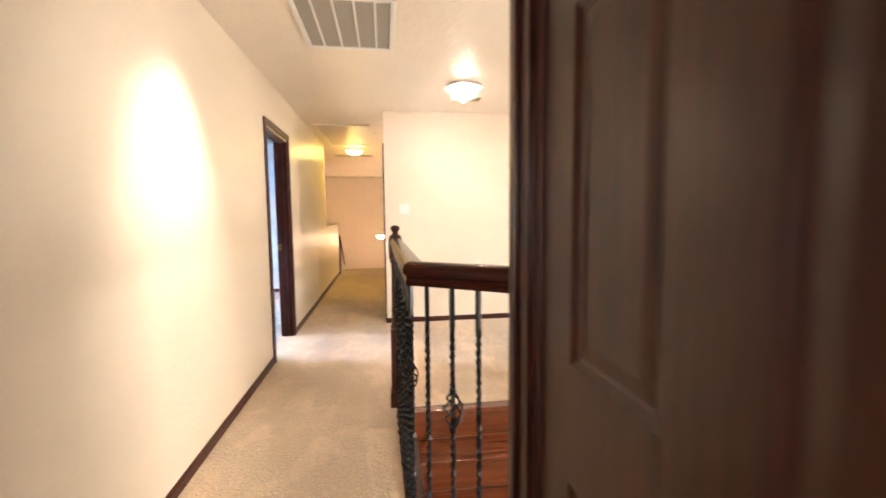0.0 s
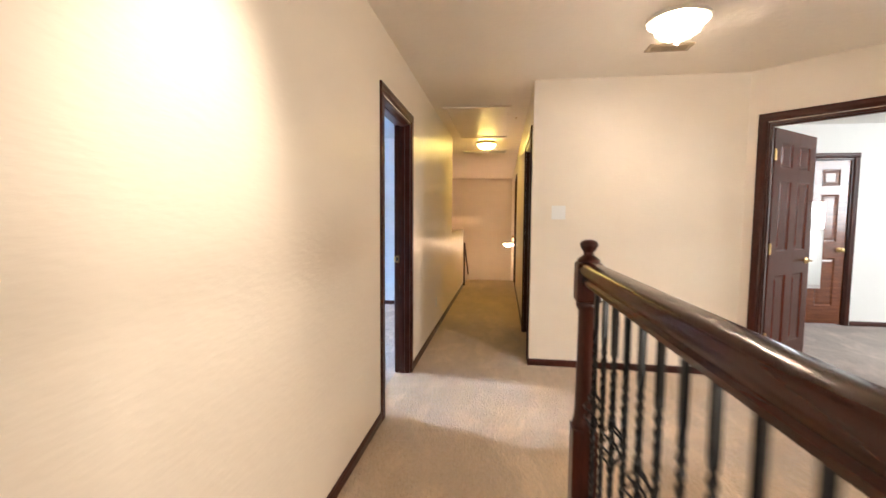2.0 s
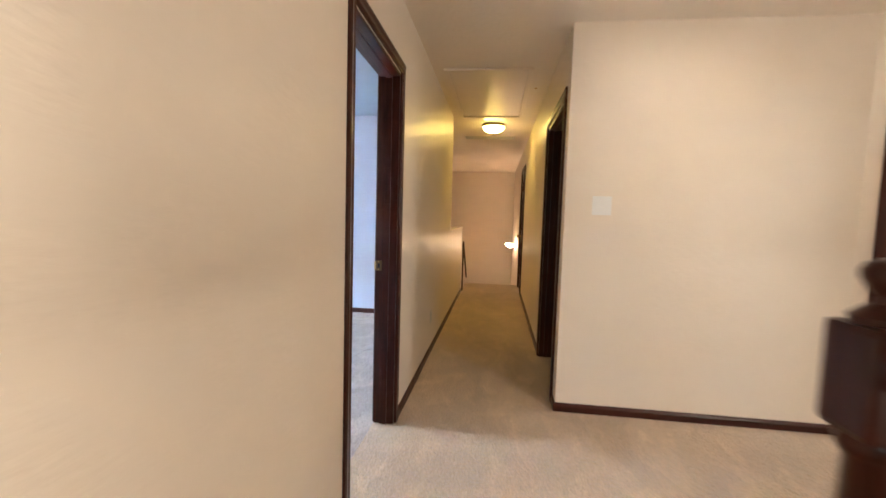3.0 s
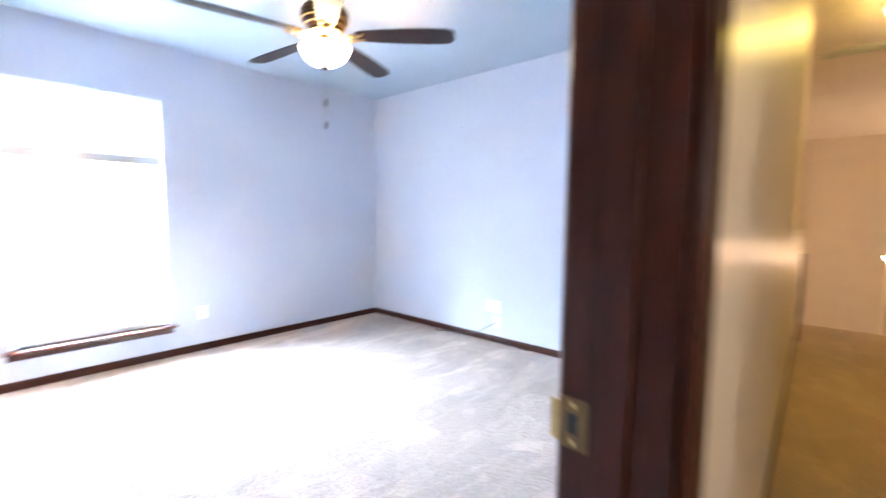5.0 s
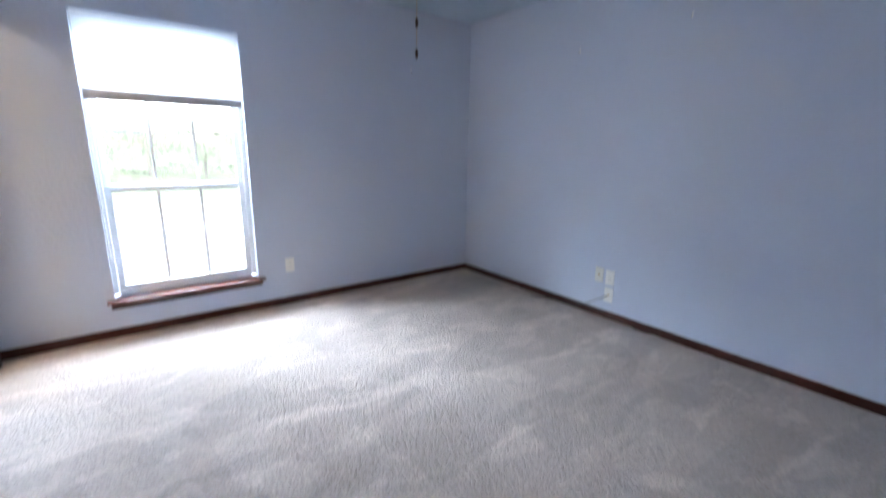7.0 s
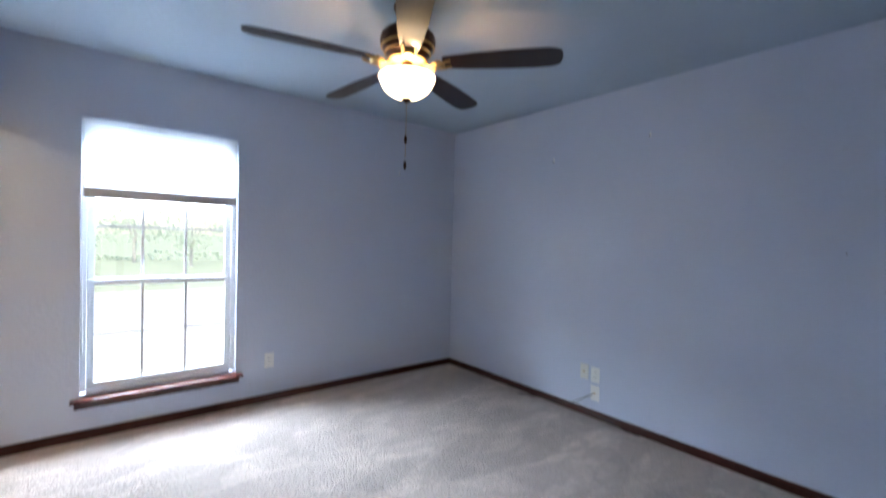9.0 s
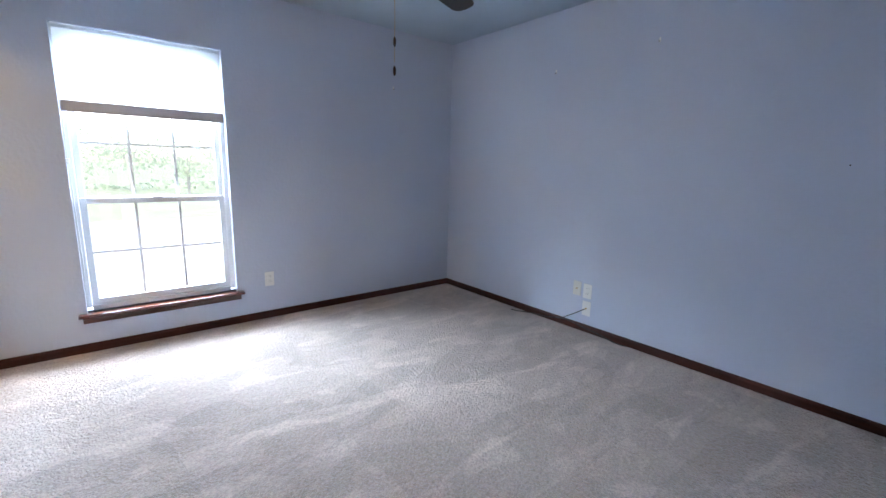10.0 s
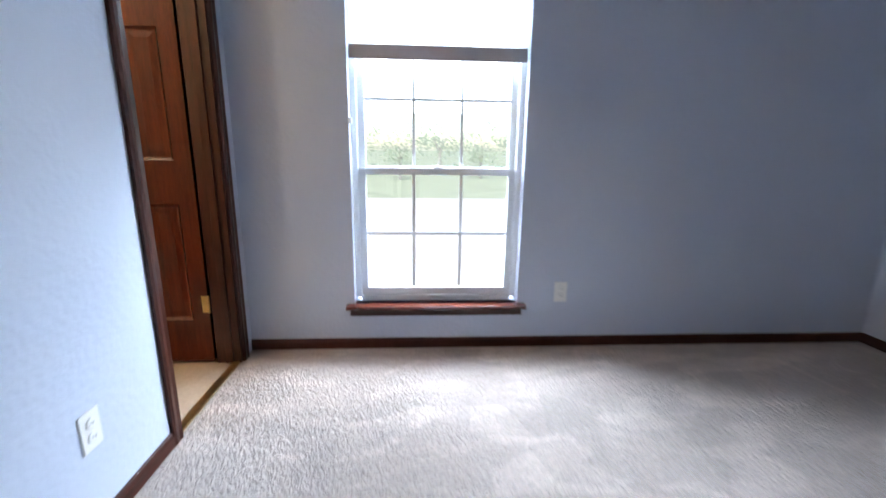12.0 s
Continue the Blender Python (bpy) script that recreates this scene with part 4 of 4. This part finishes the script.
def sash(name, depth, z0, z1, bars):
    s = new(name)
    s.parent = win
    d0, d1 = depth, depth + 0.026
    wpart("stile", (d0, 0.032, z0), (d1, 0.068, z1), VINYL, s)
    wpart("stile", (d0, W - 0.068, z0), (d1, W - 0.032, z1), VINYL, s)
    wpart("rail", (d0, 0.068, z0), (d1, W - 0.068, z0 + 0.042), VINYL, s)
    wpart("rail", (d0, 0.068, z1 - 0.036), (d1, W - 0.068, z1), VINYL, s)
    lo, hi = z0 + 0.042, z1 - 0.036
    for k in (1, 2):
        y = 0.068 + (W - 0.136) * k / 3
        wpart("grille_bar", (d0 + 0.007, y - 0.008, lo), (d0 + 0.012, y + 0.008, hi), VINYL, s, 0.001)
    for z in bars:
        wpart("grille_bar", (d0 + 0.0065, 0.068, z - Z0 - 0.008), (d0 + 0.0125, W - 0.068, z - Z0 + 0.008), VINYL, s, 0.001)
    g = wpart("pane", (d0 + 0.014, 0.066, lo - 0.002), (d0 + 0.017, W - 0.066, hi + 0.002), GLASS, s, 0)
    g.visible_shadow = False
    return s


sash("lower_sash", 0.062, 0.032, meet + 0.018, (0.645,))
sash("upper_sash", 0.092, meet - 0.018, HH - 0.037, (1.345, 1.675))
wpart("latch", (0.050, W / 2 - 0.025, meet + 0.0185), (0.085, W / 2 + 0.025, meet + 0.030), PLASTIC, win)
bm = bmesh.new()
box(bm, (-0.055, -0.045, -0.022), (0.055, W + 0.045, 0.0), 0.006)
part("sill", bm, SILLWOOD, win, "dark cherry wooden sill")
bm = bmesh.new()
box(bm, (0.001, -0.025, -0.066), (0.018, W + 0.025, -0.0225), 0.004)
part("apron", bm, WOOD_Y, win, "dark cherry apron under the sill")

blind = thing("roller_blind", (X - 0.022, Y0, 1.53), "white roller blind drawn partly down over the window", "blind")
part("cloth", boxes(((0.0, 0.008, 0.03), (0.0012, W - 0.008, 0.475))), BLIND, blind, "thin white translucent cloth")
bm = bmesh.new()
box(bm, (-0.006, 0.006, -0.008), (0.008, W - 0.006, 0.058), 0.003)
part("bottom_bar", bm, GREYBAR, blind, "grey bottom bar")
part("roller", tube(bmesh.new(), [(-0.012, 0.01, 0.475), (-0.012, W - 0.01, 0.475)], 0.018, 14), BLIND, blind, smooth=True)
part("cord_holder", boxes(((0.006, -0.004, -0.315), (0.026, 0.016, -0.285)), bevel=0.003), PLASTIC, blind, "small white cord holder")
part("chain", tube(bmesh.new(), [(0.012, 0.012, 0.46), (0.013, 0.010, 0.0), (0.013, 0.010, -0.55), (0.012, 0.013, -1.0)], 0.0022, 5), PLASTIC, blind)

# ---------- ceiling fan ----------
FAN = (-2.045, 5.885)


def ceiling_fan():
    f = thing("ceiling_fan", (FAN[0], FAN[1], H), "dark five-blade ceiling fan with a lit glass bowl", "ceiling fan")
    bm = bmesh.new()
    lathe(bm, [(0.072, 0), (0.074, -0.02), (0.060, -0.045), (0.030, -0.058)], 28)
    part("canopy", bm, BRONZE, f, smooth=True)
    part("downrod", lathe(bmesh.new(), [(0.014, -0.055), (0.014, -0.11)], 14), BRONZE, f, smooth=True)
    bm = bmesh.new()
    lathe(bm, [(0.040, -0.10), (0.085, -0.112), (0.118, -0.135), (0.128, -0.165), (0.126, -0.205), (0.108, -0.235), (0.085, -0.252), (0.070, -0.262)], 32)
    part("motor_housing", bm, BRONZE, f, "oil-rubbed bronze motor housing", True)
    for r, z in ((0.126, -0.150), (0.131, -0.166), (0.131, -0.186), (0.129, -0.204), (0.112, -0.232)):
        bm = bmesh.new()
        lathe(bm, [(r - 0.004, z + 0.004), (r + 0.001, z + 0.003), (r + 0.003, z), (r + 0.001, z - 0.003), (r - 0.004, z - 0.004)], 32)
        part("band", bm, BRASS if z < -0.2 else BRONZE, f, "thin raised metal band", True)
    bm = bmesh.new()
    lathe(bm, [(0.070, -0.262), (0.098, -0.266), (0.100, -0.274), (0.060, -0.280)], 28)
    part("hub_ring", bm, BRASS, f, "antique brass ring that carries the blades", True)
    bm = bmesh.new()
    lathe(bm, [(0.050, -0.262), (0.052, -0.270), (0.028, -0.276), (0.024, -0.300), (0.034, -0.322)], 28)
    part("light_fitter", bm, BRONZE, f, smooth=True)
    bm = bmesh.new()
    lathe(bm, [(0.128, -0.338), (0.137, -0.341), (0.137, -0.352), (0.125, -0.380), (0.112, -0.400), (0.100, -0.412), (0.070, -0.432), (0.035, -0.444), (0.006, -0.447)], 32, lid=False)
    part("glass_bowl", bm, FAN_GLOW, f, "lit alabaster glass bowl", True)
    bm = bmesh.new()
    lathe(bm, [(0.022, -0.443), (0.022, -0.452), (0.016, -0.460), (0.004, -0.466)], 14)
    part("finial", bm, BRONZE, f, smooth=True)
    part("pull_chain", tube(bmesh.new(), [(0.0, 0.0, -0.462), (0.001, 0, -0.58), (0.0, 0, -0.73)], 0.0014, 5), BRASS, f)
    for z in (-0.62, -0.745):
        part("chain_bob", lathe(bmesh.new(), [(0.002, 0.0), (0.007, -0.012), (0.0065, -0.034), (0.002, -0.044)], 10, (0.0, 0, z)), BRONZE, f, smooth=True)
    for k in range(5):
        m = pose(0, 0, -0.292, 0, 0, -31.5 + 72 * k)
        bm = bmesh.new()
        tube(bm, [(0.085, -0.012, 0.0), (0.12, -0.020, -0.012), (0.16, -0.028, -0.006), (0.215, -0.030, 0.006)], 0.007, 8)
        tube(bm, [(0.085, 0.012, 0.0), (0.12, 0.020, -0.012), (0.16, 0.028, -0.006), (0.215, 0.030, 0.006)], 0.007, 8)
        lathe(bm, [(0.026, -0.014), (0.036, -0.004), (0.034, 0.008), (0.022, 0.018)], 16, (0.150, 0, 0))
        iron = part("blade_iron", bm, BRASS, f, "antique brass blade iron", True)
        iron.matrix_local = m
        bm = bmesh.new()
        tip = [(0.700, 0.060), (0.716, 0.050), (0.726, 0.032), (0.730, 0.0)]
        edge = [(0.175, 0.040), (0.22, 0.047), (0.32, 0.058), (0.45, 0.066), (0.58, 0.069), (0.67, 0.067)] + tip
        outline = [(x, -y) for x, y in edge] + [(x, y) for x, y in edge[-2::-1]]
        lo = [bm.verts.new((x, y, 0.010)) for x, y in outline]
        hi = [bm.verts.new((x, y, 0.016)) for x, y in outline]
        bm.faces.new(hi)
        bm.faces.new(lo[::-1])
        for i in range(len(outline)):
            bm.faces.new((lo[i], lo[(i + 1) % len(outline)], hi[(i + 1) % len(outline)], hi[i]))
        bmesh.ops.rotate(bm, verts=bm.verts, cent=(0.3, 0, 0.012), matrix=Matrix.Rotation(radians(-11), 3, "X"))
        blade = part("blade", bm, BLADE, f, "dark walnut fan blade")
        blade.matrix_local = m
    return f


BLADE = mat("dark_walnut_blade", (0.024, 0.010, 0.007), 0.33, dark=0.5, scale=5, stretch=(0.8, 9, 9), fine=0.3, fine_scale=40, coat=0.1)
ceiling_fan()

# ---------- far sconce ----------
sc = thing("wall_sconce", (0.985, 11.95, 0.62), "small lit glass wall sconce above the far stairs", "wall lamp")
part("back_plate", boxes(((-0.012, -0.04, -0.02), (-0.001, 0.04, 0.10)), bevel=0.003), BRASS, sc)
bm = bmesh.new()
lathe(bm, [(0.01, -0.01), (0.05, 0.0), (0.085, 0.03), (0.105, 0.065), (0.100, 0.065), (0.03, 0.02)], 20, (-0.115, 0, 0))
part("glass_shade", bm, SCONCE_GLOW, sc, "lit glass shade", True)

# bathroom globe
bl = thing("bathroom_ceiling_lamp", (-2.9, 3.0, H), "small lit ceiling globe in the bathroom", "ceiling lamp")
part("globe", lathe(bmesh.new(), [(0.05, 0), (0.10, -0.03), (0.115, -0.07), (0.09, -0.115), (0.03, -0.135), (0.004, -0.137)], 20), BATH_GLOW, bl, smooth=True)

# brass threshold between carpet and tile
bm = boxes(((-3.61, 4.025, -0.004), (-3.045, 4.06, 0.006)), bevel=0.002)
tagged(finish("threshold_strip", bm, BRASS), "thin brass strip between carpet and bathroom tile", "threshold", kind="structure")

# ---------- outdoors ----------
bm = bmesh.new()
box(bm, (-900, -900, -3.3), (-4.2, 900, -3.05))
tagged(finish("ground", bm, LAWN), "green summer lawn beyond the paved yard", "ground", kind="structure")
bm = bmesh.new()
box(bm, (-38, -140, -3.05), (-4.3, 140, -3.04))
tagged(finish("pavement", bm, DRIVE), "pale concrete yard below the window", "pavement", kind="structure")


def leaf_mesh(seed, count, spread):
    rng = random.Random(seed)
    verts, faces = [], []
    clumps = [(rng.gauss(0, spread[0]), rng.gauss(0, spread[1]), abs(rng.gauss(0, spread[2])), rng.uniform(0.45, 0.95)) for _ in range(30)]
    for i in range(count):
        cx, cy, cz, r = clumps[i % len(clumps)]
        d = Vector((rng.gauss(0, 1), rng.gauss(0, 1), rng.gauss(0, 1))).normalized() * r * rng.uniform(0.6, 1.05)
        p = Vector((cx, cy, cz)) + d
        u = Vector((rng.gauss(0, 1), rng.gauss(0, 1), rng.gauss(0, 1))).normalized()
        w = u.orthogonal().normalized()
        s = rng.uniform(0.08, 0.16)
        n = len(verts)
        verts += [p - u * s, p + w * s * 0.5, p + u * s, p - w * s * 0.5]
        faces.append((n, n + 1, n + 2, n + 3))
    me = bpy.data.meshes.new("crown")
    me.from_pydata([tuple(v) for v in verts], [], faces)
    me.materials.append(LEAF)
    return me


def tree(at, size, crown):
    t = thing("tree", (at[0], at[1], -3.05), "leafy green garden tree beyond the yard", "tree", group="trees beyond the yard")
    bm = bmesh.new()
    tube(bm, [(0, 0, 0), (0.05, 0.03, 1.0 * size), (0.0, 0.1, 2.2 * size)], 0.13 * size, 8)
    for k in range(5):
        a = k * 1.26
        tube(bm, [(0.02, 0.05, 1.5 * size), (0.5 * math.cos(a), 0.5 * math.sin(a), 2.2 * size), (1.1 * math.cos(a), 1.1 * math.sin(a), 3.0 * size)], 0.045 * size, 6)
    part("trunk", bm, BARK, t)
    c = new("crown", crown)
    c.parent = t
    c.location = (0, 0, 1.9 * size)
    c.scale = (size, size, size)
    return t


crowns = [leaf_mesh(5 + k, 800, (1.0, 1.1, 1.0)) for k in range(2)]
for i, (x, y, s) in enumerate(((-62, -16, 1.6), (-70, -6, 1.9), (-60, 2.5, 1.5), (-74, 8.5, 2.0), (-64, 14, 1.6), (-72, 22, 1.9), (-66, 31, 1.7), (-78, 40, 2.1))):
    tree((x, y), s, crowns[i % 2])


def hedge():
    """A long low hedge of leaves at the end of the lawn."""
    h = tagged(new("hedge"), "low green hedge at the end of the lawn", "hedge", kind="stuff")
    h.location = (-80, 10, -3.05)
    rng = random.Random(9)
    verts, faces = [], []
    for i in range(1300):
        p = Vector((rng.gauss(0, 0.8), rng.uniform(-70, 70), 0))
        p.z = rng.uniform(0.0, 1.0) ** 0.7 * (0.9 + 0.4 * math.sin(p.y * 0.31) + 0.3 * math.sin(p.y * 0.83))
        u = Vector((rng.gauss(0, 1), rng.gauss(0, 1), rng.gauss(0, 1))).normalized()
        w = u.orthogonal().normalized()
        s = rng.uniform(0.25, 0.5)
        n = len(verts)
        verts += [tuple(p - u * s), tuple(p + w * s * 0.5), tuple(p + u * s), tuple(p - w * s * 0.5)]
        faces.append((n, n + 1, n + 2, n + 3))
    me = bpy.data.meshes.new("hedge_leaf_mass")
    me.from_pydata(verts, [], faces)
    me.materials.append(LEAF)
    ob = new("leaf_mass", me)
    ob.parent = h
    ob["kind"] = "stuff"
    return h


hedge()


# ---------- door stop on the skirting ----------
def door_stop(at):
    d = thing("door_stop", at, "small spring door stop with a white tip on the baseboard", "door stop")
    bm = bmesh.new()
    lathe(bm, [(0.011, 0), (0.011, 0.004), (0.006, 0.008)], 12)
    bmesh.ops.rotate(bm, verts=bm.verts, matrix=Matrix.Rotation(radians(-90), 3, "X"))
    part("base", bm, BRASS, d)
    coil = [(0.0055 * math.cos(k * 0.9), 0.006 + 0.00062 * k, 0.0055 * math.sin(k * 0.9)) for k in range(80)]
    part("spring", tube(bmesh.new(), coil, 0.0013, 5), BRASS, d, "coiled brass spring", True)
    bm = bmesh.new()
    lathe(bm, [(0.0065, 0.054), (0.0075, 0.058), (0.0075, 0.066), (0.005, 0.070)], 12)
    bmesh.ops.rotate(bm, verts=bm.verts, matrix=Matrix.Rotation(radians(-90), 3, "X"))
    part("tip", bm, PLASTIC, d, "white rubber tip", True)
    return d


door_stop((-2.46, 4.0845, 0.045))
